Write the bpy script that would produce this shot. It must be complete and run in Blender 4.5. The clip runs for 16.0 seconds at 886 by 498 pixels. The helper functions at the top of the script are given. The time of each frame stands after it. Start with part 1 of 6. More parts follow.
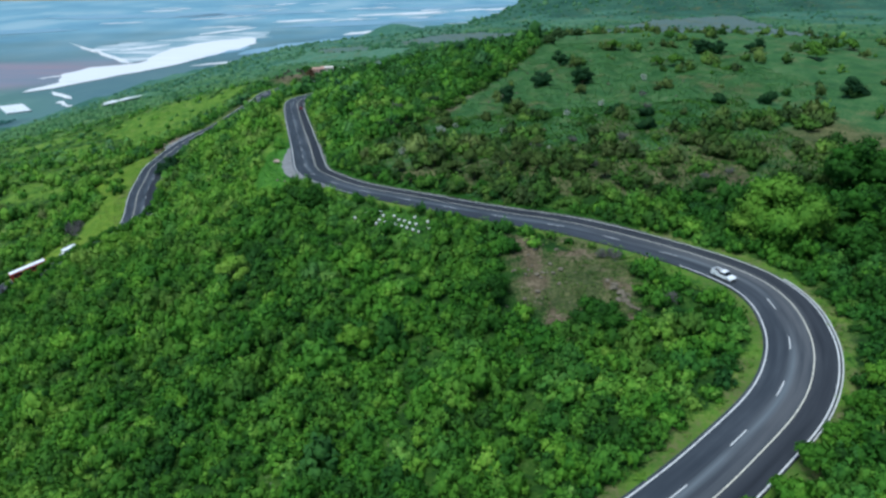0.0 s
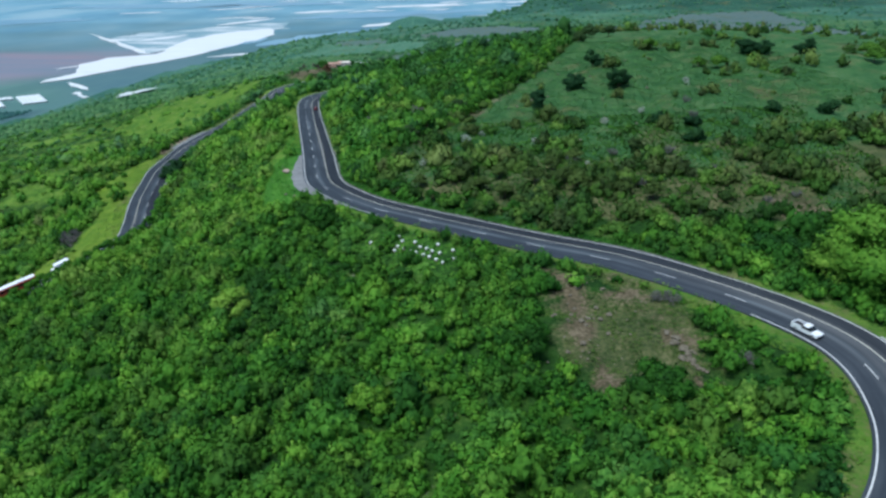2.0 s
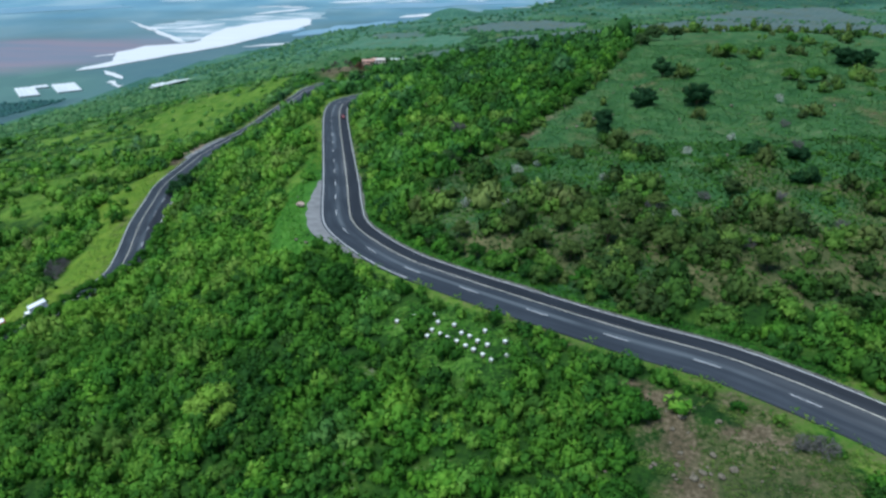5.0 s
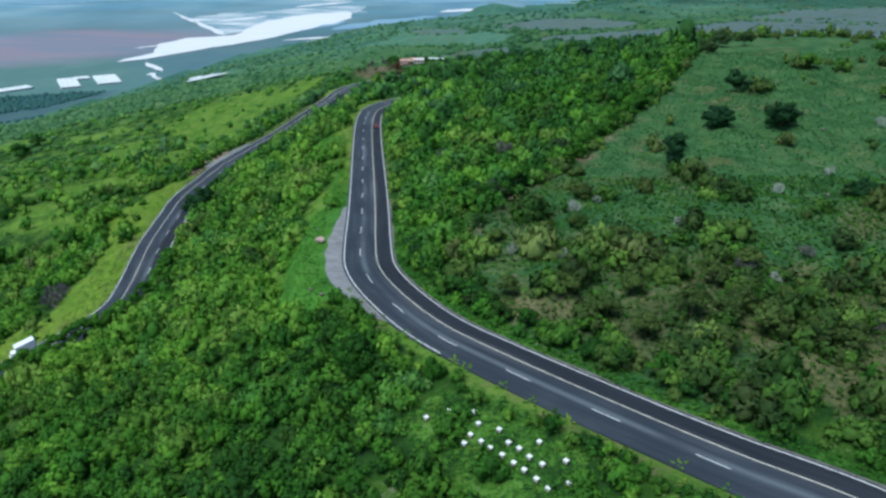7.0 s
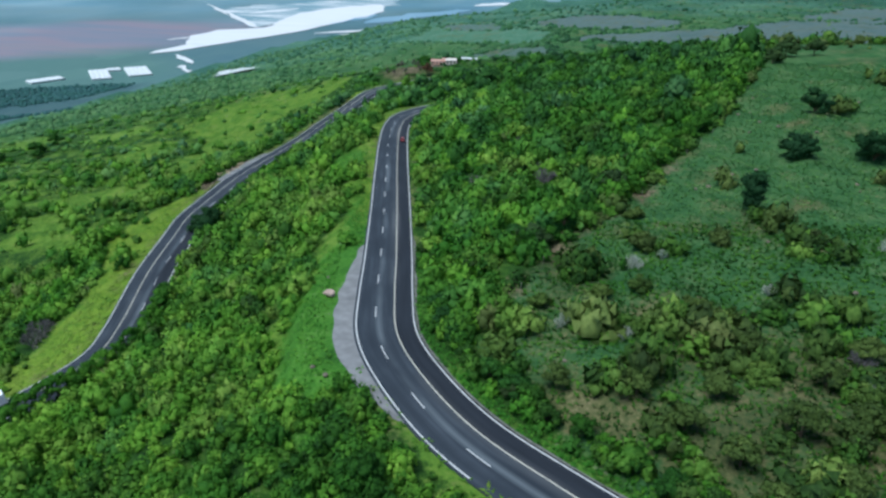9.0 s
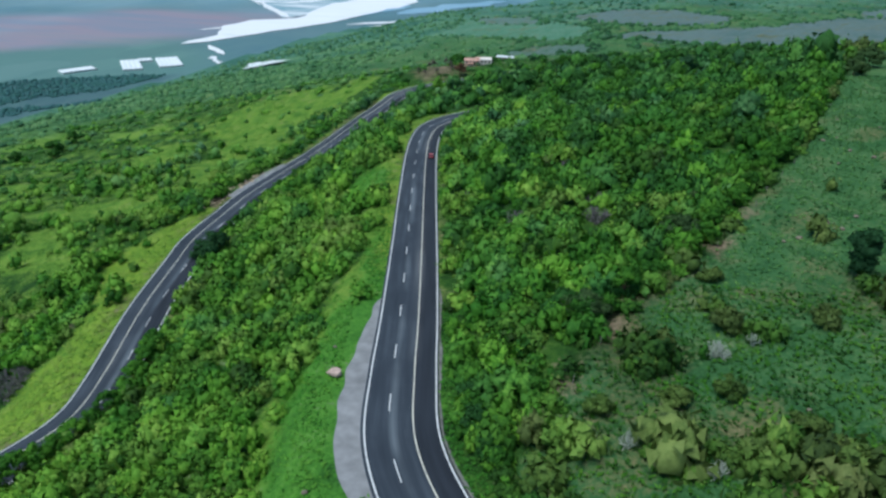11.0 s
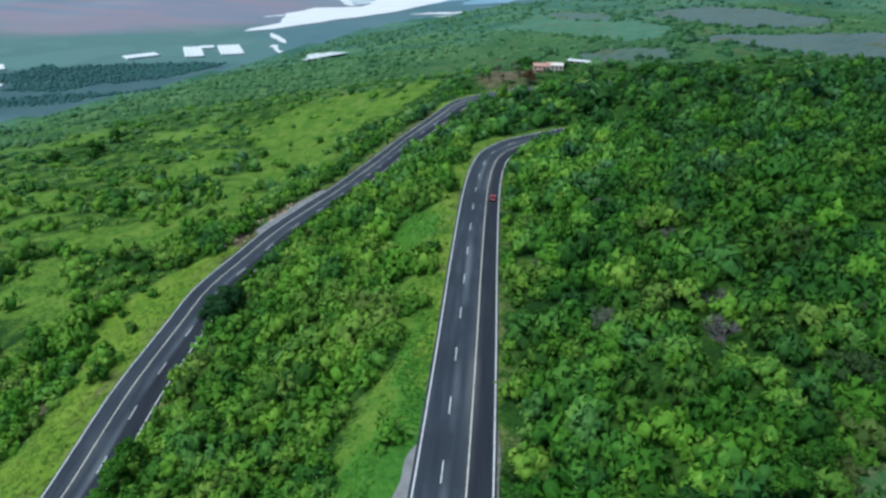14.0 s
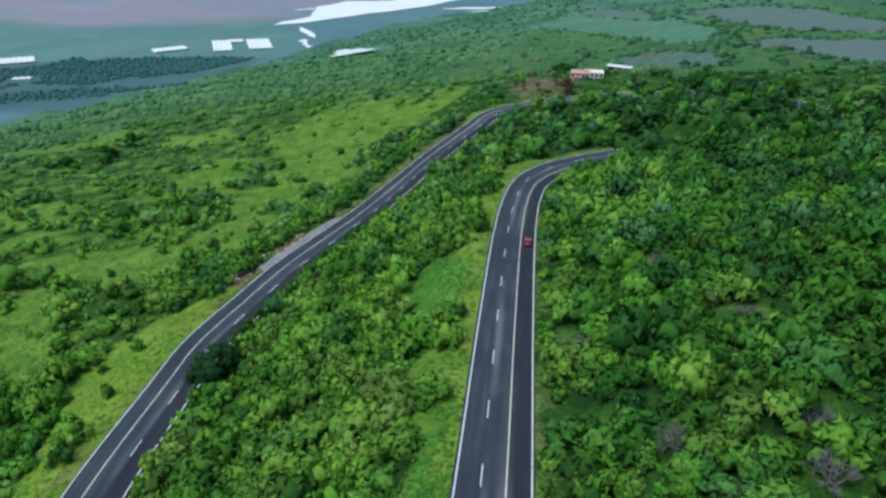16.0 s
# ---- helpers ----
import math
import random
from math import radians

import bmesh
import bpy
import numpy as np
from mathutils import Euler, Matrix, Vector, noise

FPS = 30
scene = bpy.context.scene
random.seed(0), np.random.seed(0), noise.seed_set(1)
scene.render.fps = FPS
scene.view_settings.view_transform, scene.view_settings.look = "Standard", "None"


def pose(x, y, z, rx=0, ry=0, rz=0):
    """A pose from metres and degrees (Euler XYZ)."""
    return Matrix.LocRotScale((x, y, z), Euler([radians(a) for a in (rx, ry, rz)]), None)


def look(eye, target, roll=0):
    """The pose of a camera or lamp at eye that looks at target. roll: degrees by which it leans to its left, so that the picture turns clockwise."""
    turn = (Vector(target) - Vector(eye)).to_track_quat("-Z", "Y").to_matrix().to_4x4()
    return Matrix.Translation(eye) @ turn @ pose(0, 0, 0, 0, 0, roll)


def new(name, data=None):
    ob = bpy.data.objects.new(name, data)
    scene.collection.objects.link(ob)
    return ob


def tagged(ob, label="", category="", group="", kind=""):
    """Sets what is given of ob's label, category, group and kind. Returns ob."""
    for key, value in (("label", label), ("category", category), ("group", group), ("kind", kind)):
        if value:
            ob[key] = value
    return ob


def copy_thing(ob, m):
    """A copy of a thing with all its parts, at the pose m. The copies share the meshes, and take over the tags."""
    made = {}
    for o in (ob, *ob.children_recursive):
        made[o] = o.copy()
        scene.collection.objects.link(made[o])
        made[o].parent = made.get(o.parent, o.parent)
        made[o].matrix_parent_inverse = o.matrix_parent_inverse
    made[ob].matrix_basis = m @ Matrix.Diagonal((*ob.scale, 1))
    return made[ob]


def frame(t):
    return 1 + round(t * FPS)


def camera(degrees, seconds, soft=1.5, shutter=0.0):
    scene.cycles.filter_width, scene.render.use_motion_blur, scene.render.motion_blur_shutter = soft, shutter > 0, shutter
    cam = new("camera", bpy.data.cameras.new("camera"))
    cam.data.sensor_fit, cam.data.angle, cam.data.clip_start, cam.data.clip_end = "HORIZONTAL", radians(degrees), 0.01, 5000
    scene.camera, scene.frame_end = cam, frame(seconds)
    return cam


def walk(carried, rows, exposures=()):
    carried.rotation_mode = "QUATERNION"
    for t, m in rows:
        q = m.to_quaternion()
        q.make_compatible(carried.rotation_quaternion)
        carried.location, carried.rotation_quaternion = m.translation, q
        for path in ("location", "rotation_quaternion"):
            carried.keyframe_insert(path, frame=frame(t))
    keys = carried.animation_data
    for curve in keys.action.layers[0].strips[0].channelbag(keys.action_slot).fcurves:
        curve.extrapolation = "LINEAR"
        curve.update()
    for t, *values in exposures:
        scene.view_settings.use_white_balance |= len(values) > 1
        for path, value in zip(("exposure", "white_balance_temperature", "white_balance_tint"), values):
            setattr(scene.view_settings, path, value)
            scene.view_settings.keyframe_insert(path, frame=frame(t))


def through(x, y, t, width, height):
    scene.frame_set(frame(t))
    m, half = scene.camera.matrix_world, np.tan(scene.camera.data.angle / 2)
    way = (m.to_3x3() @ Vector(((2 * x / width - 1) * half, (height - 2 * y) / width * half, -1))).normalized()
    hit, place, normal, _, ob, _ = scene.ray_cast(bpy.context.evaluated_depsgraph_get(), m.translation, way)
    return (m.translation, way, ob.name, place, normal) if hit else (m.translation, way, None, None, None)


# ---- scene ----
cam = camera(66.2, 16.0, soft=2.7)
PATH = [
    (0, (1.06, 0.08, 69.88), (0.31, 92.10, 30.75), -0.53),
    (0.5, (0.31, 5.05, 69.88), (-0.94, 96.96, 30.51), -0.45),
    (1, (-0.44, 10.78, 69.93), (-2.27, 102.57, 30.29), -0.36),
    (1.5, (-1.11, 16.50, 69.93), (-3.49, 108.18, 30.04), -0.28),
    (2, (-1.80, 22.91, 69.85), (-4.77, 114.47, 29.75), -0.22),
    (2.5, (-2.45, 29.24, 69.83), (-6.02, 120.67, 29.51), -0.16),
    (3, (-3.20, 35.97, 69.93), (-7.42, 127.27, 29.35), -0.12),
    (3.5, (-3.90, 42.21, 70.03), (-8.71, 133.40, 29.27), -0.05),
    (6, (-8.46, 79.15, 69.74), (-18.53, 169.52, 28.13), 0.38),
    (6.5, (-9.53, 85.87, 69.78), (-20.88, 176.01, 27.99), 0.45),
    (7, (-10.69, 93.11, 69.99), (-23.25, 182.98, 27.97), 0.55),
    (7.5, (-11.85, 99.99, 70.13), (-25.42, 189.62, 27.91), 0.65),
    (8, (-13.16, 107.19, 70.36), (-27.72, 196.55, 27.89), 0.71),
    (8.5, (-14.42, 113.94, 70.54), (-29.91, 203.04, 27.85), 0.80),
    (9, (-15.84, 121.17, 70.81), (-32.30, 209.97, 27.87), 0.87),
    (11.5, (-23.91, 156.56, 71.54), (-45.60, 243.47, 27.08), 1.00),
    (12, (-25.81, 163.73, 71.60), (-48.87, 250.18, 26.94), 1.06),
    (12.5, (-27.75, 170.83, 71.64), (-52.15, 256.79, 26.75), 1.12),
    (13, (-29.88, 177.86, 71.85), (-55.51, 263.30, 26.66), 1.16),
    (13.5, (-32.20, 184.79, 72.10), (-58.98, 269.73, 26.60), 1.25),
    (14, (-34.49, 191.61, 72.28), (-62.40, 276.05, 26.55), 1.35),
    (14.5, (-36.79, 198.38, 72.49), (-65.79, 282.31, 26.50), 1.41),
    (15, (-39.14, 205.04, 72.69), (-69.13, 288.49, 26.46), 1.49),
    (15.5, (-41.53, 211.84, 72.95), (-72.34, 294.84, 26.45), 1.53),
    (16, (-43.91, 218.70, 73.28), (-75.34, 301.37, 26.60), 1.53),
]
walk(cam, [(t, look(eye, target, roll)) for t, eye, target, roll in PATH], [(0.0, 0.47, 5640, 3), (9.0, 0.45, 5680, 3), (16.0, 0.45, 5740, 3)])

# ---- world, sun ----
world = bpy.data.worlds.new("sky")
scene.world = world
world.use_nodes = True
wn = world.node_tree.nodes
sky = wn.new("ShaderNodeTexSky")
sky.sky_type = "NISHITA"
sky.sun_disc = False
sky.sun_elevation = radians(67)
sky.sun_rotation = radians(225)
sky.air_density = 1.3
sky.dust_density = 0.6
wn["Background"].inputs["Strength"].default_value = 0.08
world.node_tree.links.new(sky.outputs[0], wn["Background"].inputs["Color"])
sun = new("sun", bpy.data.lights.new("sun", "SUN"))
sun.data.energy = 2.85
sun.data.angle = radians(32)
sun.data.color = (1.0, 0.96, 0.9)
SUN_AZ, SUN_EL = radians(225), radians(67)
sun.matrix_world = look((0, 0, 0), (-math.sin(SUN_AZ) * math.cos(SUN_EL), -math.cos(SUN_AZ) * math.cos(SUN_EL), -math.sin(SUN_EL)))


# ---- materials ----
class Mat:
    """A small builder for node materials."""

    def __init__(self, name, rough=0.8, spec=0.3, metal=0.0):
        self.m = bpy.data.materials.new(name)
        self.m.use_nodes = True
        self.n, self.l = self.m.node_tree.nodes, self.m.node_tree.links
        self.b = self.n["Principled BSDF"]
        self.b.inputs["Roughness"].default_value = rough
        self.b.inputs["Specular IOR Level"].default_value = spec
        self.b.inputs["Metallic"].default_value = metal

    def node(self, kind, **inputs):
        nd = self.n.new(kind)
        for k, v in inputs.items():
            self.put(v, nd.inputs[k.replace("_", " ")])
        return nd

    def put(self, v, socket):
        if isinstance(v, bpy.types.NodeSocket):
            self.l.new(v, socket)
        else:
            socket.default_value = v

    def place(self):
        return self.n.new("ShaderNodeTexCoord").outputs["Object"]

    def noise(self, scale, detail=4.0, rough=0.55, vector=None, distort=0.0):
        nd = self.node("ShaderNodeTexNoise", Scale=scale, Detail=detail, Roughness=rough, Distortion=distort)
        self.l.new(vector or self.place(), nd.inputs["Vector"])
        return nd.outputs["Fac"]

    def ramp(self, fac, stops):
        nd = self.n.new("ShaderNodeValToRGB")
        e = nd.color_ramp.elements
        while len(e) < len(stops):
            e.new(0.5)
        for el, (p, c) in zip(e, stops):
            el.position = p
            el.color = (*c, 1) if len(c) == 3 else c
        self.put(fac, nd.inputs["Fac"])
        return nd.outputs["Color"]

    def grey(self, fac, a, b, lo=0.0, hi=1.0):
        nd = self.node("ShaderNodeMapRange")
        self.put(fac, nd.inputs["Value"])
        for k, v in (("From Min", a), ("From Max", b), ("To Min", lo), ("To Max", hi)):
            nd.inputs[k].default_value = v
        return nd.outputs["Result"]

    def mix(self, fac, a, b, blend="MIX"):
        nd = self.n.new("ShaderNodeMix")
        nd.data_type = "RGBA"
        nd.blend_type = blend
        self.put(fac, nd.inputs[0])
        for v, k in ((a, 6), (b, 7)):
            self.put((*v, 1) if isinstance(v, tuple) and len(v) == 3 else v, nd.inputs[k])
        return nd.outputs[2]

    def maths(self, op, a, b=0.0):
        nd = self.n.new("ShaderNodeMath")
        nd.operation = op
        self.put(a, nd.inputs[0])
        self.put(b, nd.inputs[1])
        return nd.outputs[0]

    def attr(self, name):
        nd = self.n.new("ShaderNodeAttribute")
        nd.attribute_name = name
        return nd.outputs["Fac"]

    def colour(self, c):
        self.put((*c, 1) if isinstance(c, tuple) else c, self.b.inputs["Base Color"])
        return self

    def rough(self, r):
        self.put(r, self.b.inputs["Roughness"])
        return self

    def bump(self, height, strength=0.5, distance=0.1):
        nd = self.node("ShaderNodeBump", Strength=strength, Distance=distance)
        self.l.new(height, nd.inputs["Height"])
        self.l.new(nd.outputs["Normal"], self.b.inputs["Normal"])
        return self


def plain(name, c, rough=0.6, spec=0.4, metal=0.0, vary=0.25, scale=3.0):
    """A paint or stone of one colour with a little dirt and grain in it."""
    k = Mat(name, rough, spec, metal)
    f = k.noise(scale, 5)
    dark, light = tuple(v * (1 - vary) for v in c), tuple(min(1, v * (1 + vary)) for v in c)
    k.colour(k.ramp(f, [(0.3, dark), (0.7, light)]))
    k.rough(k.grey(k.noise(scale * 4, 2), 0.3, 0.7, max(0.03, rough - 0.1), min(1, rough + 0.1)))
    return k.m


def foliage(name, stops, through=0.22):
    """Leaves: the shrub's own tint, a little spread from spray to spray, and light coming through."""
    k = Mat(name, 0.7, 0.12)
    island = k.n.new("ShaderNodeNewGeometry").outputs["Random Per Island"]
    f = k.maths("ADD", k.maths("MULTIPLY", island, 0.13), k.maths("MULTIPLY", k.attr("tint"), 0.7))
    f = k.maths("ADD", f, k.grey(k.noise(1.7, 3, 0.7), 0.3, 0.7, -0.1, 0.2))
    c = k.ramp(f, stops)
    c = k.mix(k.attr("olive"), c, k.ramp(f, [(0.1, (0.03, 0.05, 0.016)), (0.5, (0.092, 0.13, 0.034)), (1.0, (0.21, 0.245, 0.08))]))
    # Cool cast: some shrubs' own hue, and haze painted onto farther ones.
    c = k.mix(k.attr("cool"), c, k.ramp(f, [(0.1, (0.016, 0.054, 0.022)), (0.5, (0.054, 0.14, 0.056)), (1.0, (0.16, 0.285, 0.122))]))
    c = k.mix(k.grey(k.noise(0.05, 2), 0.4, 0.7), c, (0.82, 0.97, 0.8), "MULTIPLY")
    k.colour(c)
    k.bump(k.noise(5.0, 3, 0.7), 0.5, 0.2)
    t = k.n.new("ShaderNodeBsdfTranslucent")
    k.l.new(c, t.inputs["Color"])
    m = k.node("ShaderNodeMixShader", Fac=through)
    k.l.new(k.b.outputs[0], m.inputs[1])
    k.l.new(t.outputs[0], m.inputs[2])
    k.l.new(m.outputs[0], k.n["Material Output"].inputs["Surface"])
    return k.m


LEAF = foliage("shrub_leaf", [(0.0, (0.014, 0.05, 0.008)), (0.3, (0.038, 0.124, 0.012)), (0.6, (0.084, 0.216, 0.018)), (0.82, (0.155, 0.315, 0.03)), (1.0, (0.245, 0.395, 0.055))])
DARK_LEAF = foliage("tree_leaf", [(0.0, (0.008, 0.03, 0.012)), (0.5, (0.018, 0.06, 0.02)), (1.0, (0.05, 0.12, 0.03))])
DRY_LEAF = foliage("dry_twigs", [(0.0, (0.06, 0.055, 0.045)), (0.5, (0.12, 0.11, 0.09)), (1.0, (0.22, 0.21, 0.17))], 0.1)
RUST_LEAF = foliage("rust_brown_leaf", [(0.0, (0.05, 0.03, 0.018)), (0.5, (0.1, 0.055, 0.03)), (1.0, (0.17, 0.1, 0.05))], 0.1)
LUSH_LEAF = foliage("lush_blade", [(0.0, (0.03, 0.11, 0.013)), (0.5, (0.068, 0.21, 0.022)), (1.0, (0.14, 0.31, 0.036))])
GRASS_LEAF = foliage("grass_blade", [(0.0, (0.06, 0.155, 0.018)), (0.5, (0.118, 0.222, 0.026)), (1.0, (0.22, 0.28, 0.055))])
# Blue haze is mixed into these two leaf colours, more in the farther.
HAZED_SLOPE_LEAF = foliage("hazed_slope_leaf", [(0.0, (0.028, 0.085, 0.034)), (0.5, (0.066, 0.165, 0.06)), (1.0, (0.145, 0.26, 0.09))])
HAZED_FAR_LEAF = foliage("hazed_far_leaf", [(0.0, (0.032, 0.1, 0.064)), (0.5, (0.062, 0.162, 0.096)), (1.0, (0.12, 0.24, 0.13))])
BARK = plain("bark", (0.11, 0.08, 0.055), 0.9, 0.1, vary=0.4, scale=6)


def ground_material():
    k = Mat("hillside_ground", 0.95, 0.1)
    big, mid, fine = k.noise(0.02, 4), k.noise(0.14, 5), k.noise(1.3, 6, 0.7)
    under = k.ramp(k.maths("ADD", k.maths("MULTIPLY", mid, 0.55), k.maths("MULTIPLY", fine, 0.45)), [(0.38, (0.01, 0.03, 0.007)), (0.5, (0.024, 0.068, 0.01)), (0.62, (0.06, 0.12, 0.016))])
    grass = k.ramp(k.maths("ADD", k.maths("MULTIPLY", mid, 0.5), k.maths("MULTIPLY", fine, 0.5)), [(0.36, (0.04, 0.115, 0.016)), (0.5, (0.1, 0.192, 0.024)), (0.64, (0.185, 0.25, 0.042))])
    lush = k.ramp(k.maths("ADD", k.maths("MULTIPLY", mid, 0.5), k.maths("MULTIPLY", fine, 0.5)), [(0.36, (0.024, 0.085, 0.012)), (0.5, (0.056, 0.165, 0.02)), (0.64, (0.105, 0.245, 0.034))])
    field = k.ramp(k.maths("ADD", k.maths("MULTIPLY", mid, 0.45), k.maths("MULTIPLY", fine, 0.55)), [(0.36, (0.02, 0.062, 0.02)), (0.48, (0.04, 0.108, 0.034)), (0.57, (0.068, 0.138, 0.046)), (0.68, (0.125, 0.155, 0.065))])
    soil = k.ramp(k.maths("ADD", k.maths("MULTIPLY", mid, 0.4), k.maths("MULTIPLY", fine, 0.6)), [(0.36, (0.04, 0.036, 0.02)), (0.5, (0.1, 0.08, 0.048)), (0.64, (0.215, 0.175, 0.115))])
    dry = k.ramp(k.maths("ADD", k.maths("MULTIPLY", mid, 0.45), k.maths("MULTIPLY", fine, 0.55)), [(0.36, (0.032, 0.048, 0.018)), (0.5, (0.075, 0.09, 0.034)), (0.64, (0.16, 0.15, 0.07))])
    ripe = k.ramp(k.maths("ADD", k.maths("MULTIPLY", mid, 0.5), k.maths("MULTIPLY", fine, 0.5)), [(0.36, (0.08, 0.17, 0.018)), (0.5, (0.145, 0.24, 0.024)), (0.64, (0.22, 0.3, 0.045))])
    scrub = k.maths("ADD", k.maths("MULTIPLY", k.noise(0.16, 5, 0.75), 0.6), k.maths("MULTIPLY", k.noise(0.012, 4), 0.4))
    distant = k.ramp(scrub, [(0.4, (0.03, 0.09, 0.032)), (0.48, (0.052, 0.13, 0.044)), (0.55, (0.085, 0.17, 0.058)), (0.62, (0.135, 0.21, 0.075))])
    # Far plough and crop tones lean blue-grey, with haze included in the colour.
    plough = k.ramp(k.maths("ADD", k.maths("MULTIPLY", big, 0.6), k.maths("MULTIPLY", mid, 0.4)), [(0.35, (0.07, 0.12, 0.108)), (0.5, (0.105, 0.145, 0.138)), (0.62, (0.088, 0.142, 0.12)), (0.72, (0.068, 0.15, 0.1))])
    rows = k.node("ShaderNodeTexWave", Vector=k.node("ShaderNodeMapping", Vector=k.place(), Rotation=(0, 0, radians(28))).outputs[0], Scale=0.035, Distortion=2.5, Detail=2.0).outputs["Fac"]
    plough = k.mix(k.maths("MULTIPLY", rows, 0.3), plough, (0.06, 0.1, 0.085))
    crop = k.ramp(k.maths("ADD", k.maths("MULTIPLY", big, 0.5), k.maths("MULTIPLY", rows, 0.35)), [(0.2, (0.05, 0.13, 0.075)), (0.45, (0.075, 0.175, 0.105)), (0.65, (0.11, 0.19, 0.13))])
    # Far scrub and ridge forest: teal of the haze put into their colours.
    hazed_scrub = k.ramp(scrub, [(0.38, (0.026, 0.082, 0.06)), (0.47, (0.044, 0.12, 0.085)), (0.56, (0.075, 0.17, 0.11)), (0.66, (0.125, 0.22, 0.13))])
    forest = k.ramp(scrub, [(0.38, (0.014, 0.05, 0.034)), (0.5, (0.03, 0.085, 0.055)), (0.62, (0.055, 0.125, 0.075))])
    c = under
    for name, tone in (("field", field), ("grass", grass), ("lush", lush), ("ripe", ripe), ("distant", distant), ("hazed_scrub", hazed_scrub), ("forest", forest), ("crop", crop), ("plough", plough), ("dry", dry), ("soil", soil)):
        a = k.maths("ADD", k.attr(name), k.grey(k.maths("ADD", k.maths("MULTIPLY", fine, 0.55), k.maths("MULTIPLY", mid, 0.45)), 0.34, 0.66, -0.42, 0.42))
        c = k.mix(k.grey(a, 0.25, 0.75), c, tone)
    k.colour(c)
    k.bump(k.noise(0.9, 6, 0.7), 0.9, 0.5)
    return k.m


def plain_material():
    """The valley floor: shallow lake water, wet fields, pinkish flats, with blue haze mixed into their colours."""
    k = Mat("valley_floor", 0.45, 0.5)
    p = k.node("ShaderNodeMapping", Vector=k.place(), Scale=(1.0, 0.55, 1.0), Rotation=(0, 0, radians(24))).outputs[0]
    big, mid, fine = k.noise(0.0009, 3, vector=p), k.noise(0.004, 5, vector=p), k.noise(0.025, 4, vector=p)
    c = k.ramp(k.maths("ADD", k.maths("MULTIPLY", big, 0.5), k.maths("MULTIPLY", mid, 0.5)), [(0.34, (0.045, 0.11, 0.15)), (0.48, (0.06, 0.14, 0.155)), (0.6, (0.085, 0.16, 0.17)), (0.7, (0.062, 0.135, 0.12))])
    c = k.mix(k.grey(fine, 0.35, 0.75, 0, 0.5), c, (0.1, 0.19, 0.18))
    tiles = k.node("ShaderNodeTexVoronoi", Vector=k.node("ShaderNodeMapping", Vector=p, Scale=(0.008, 0.014, 0.0)).outputs[0], Scale=1.0, Randomness=0.7)
    tiles.distance = "MANHATTAN"
    farm = k.mix(0.6, tiles.outputs["Color"], (0.3, 0.3, 0.3))
    farm = k.mix(0.45, k.ramp(k.node("ShaderNodeSeparateColor", Color=farm).outputs[0], [(0.15, (0.065, 0.16, 0.11)), (0.5, (0.1, 0.22, 0.15)), (0.75, (0.14, 0.19, 0.185))]), c)
    c = k.mix(k.attr("farm"), c, farm)
    band = k.noise(0.006, 5, 0.6, k.node("ShaderNodeMapping", Vector=k.place(), Rotation=(0, 0, radians(-40)), Scale=(0.2, 1.0, 1.0)).outputs[0])
    c = k.mix(k.attr("pink"), c, k.ramp(band, [(0.34, (0.16, 0.2, 0.24)), (0.46, (0.2, 0.2, 0.25)), (0.56, (0.26, 0.2, 0.235)), (0.66, (0.19, 0.21, 0.24))]))
    # Pale blue of haze and reflected sky, painted over the farther floor.
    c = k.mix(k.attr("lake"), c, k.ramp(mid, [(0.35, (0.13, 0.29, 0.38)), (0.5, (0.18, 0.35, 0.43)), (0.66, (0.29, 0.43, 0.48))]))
    # Wooded ground, its dark teal including the blue of haze.
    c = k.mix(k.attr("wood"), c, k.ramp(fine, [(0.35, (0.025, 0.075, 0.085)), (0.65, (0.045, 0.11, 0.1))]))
    c = k.mix(1.0, c, (0.88, 0.88, 0.9), "MULTIPLY")
    k.colour(c)
    k.rough(0.7)
    return k.m


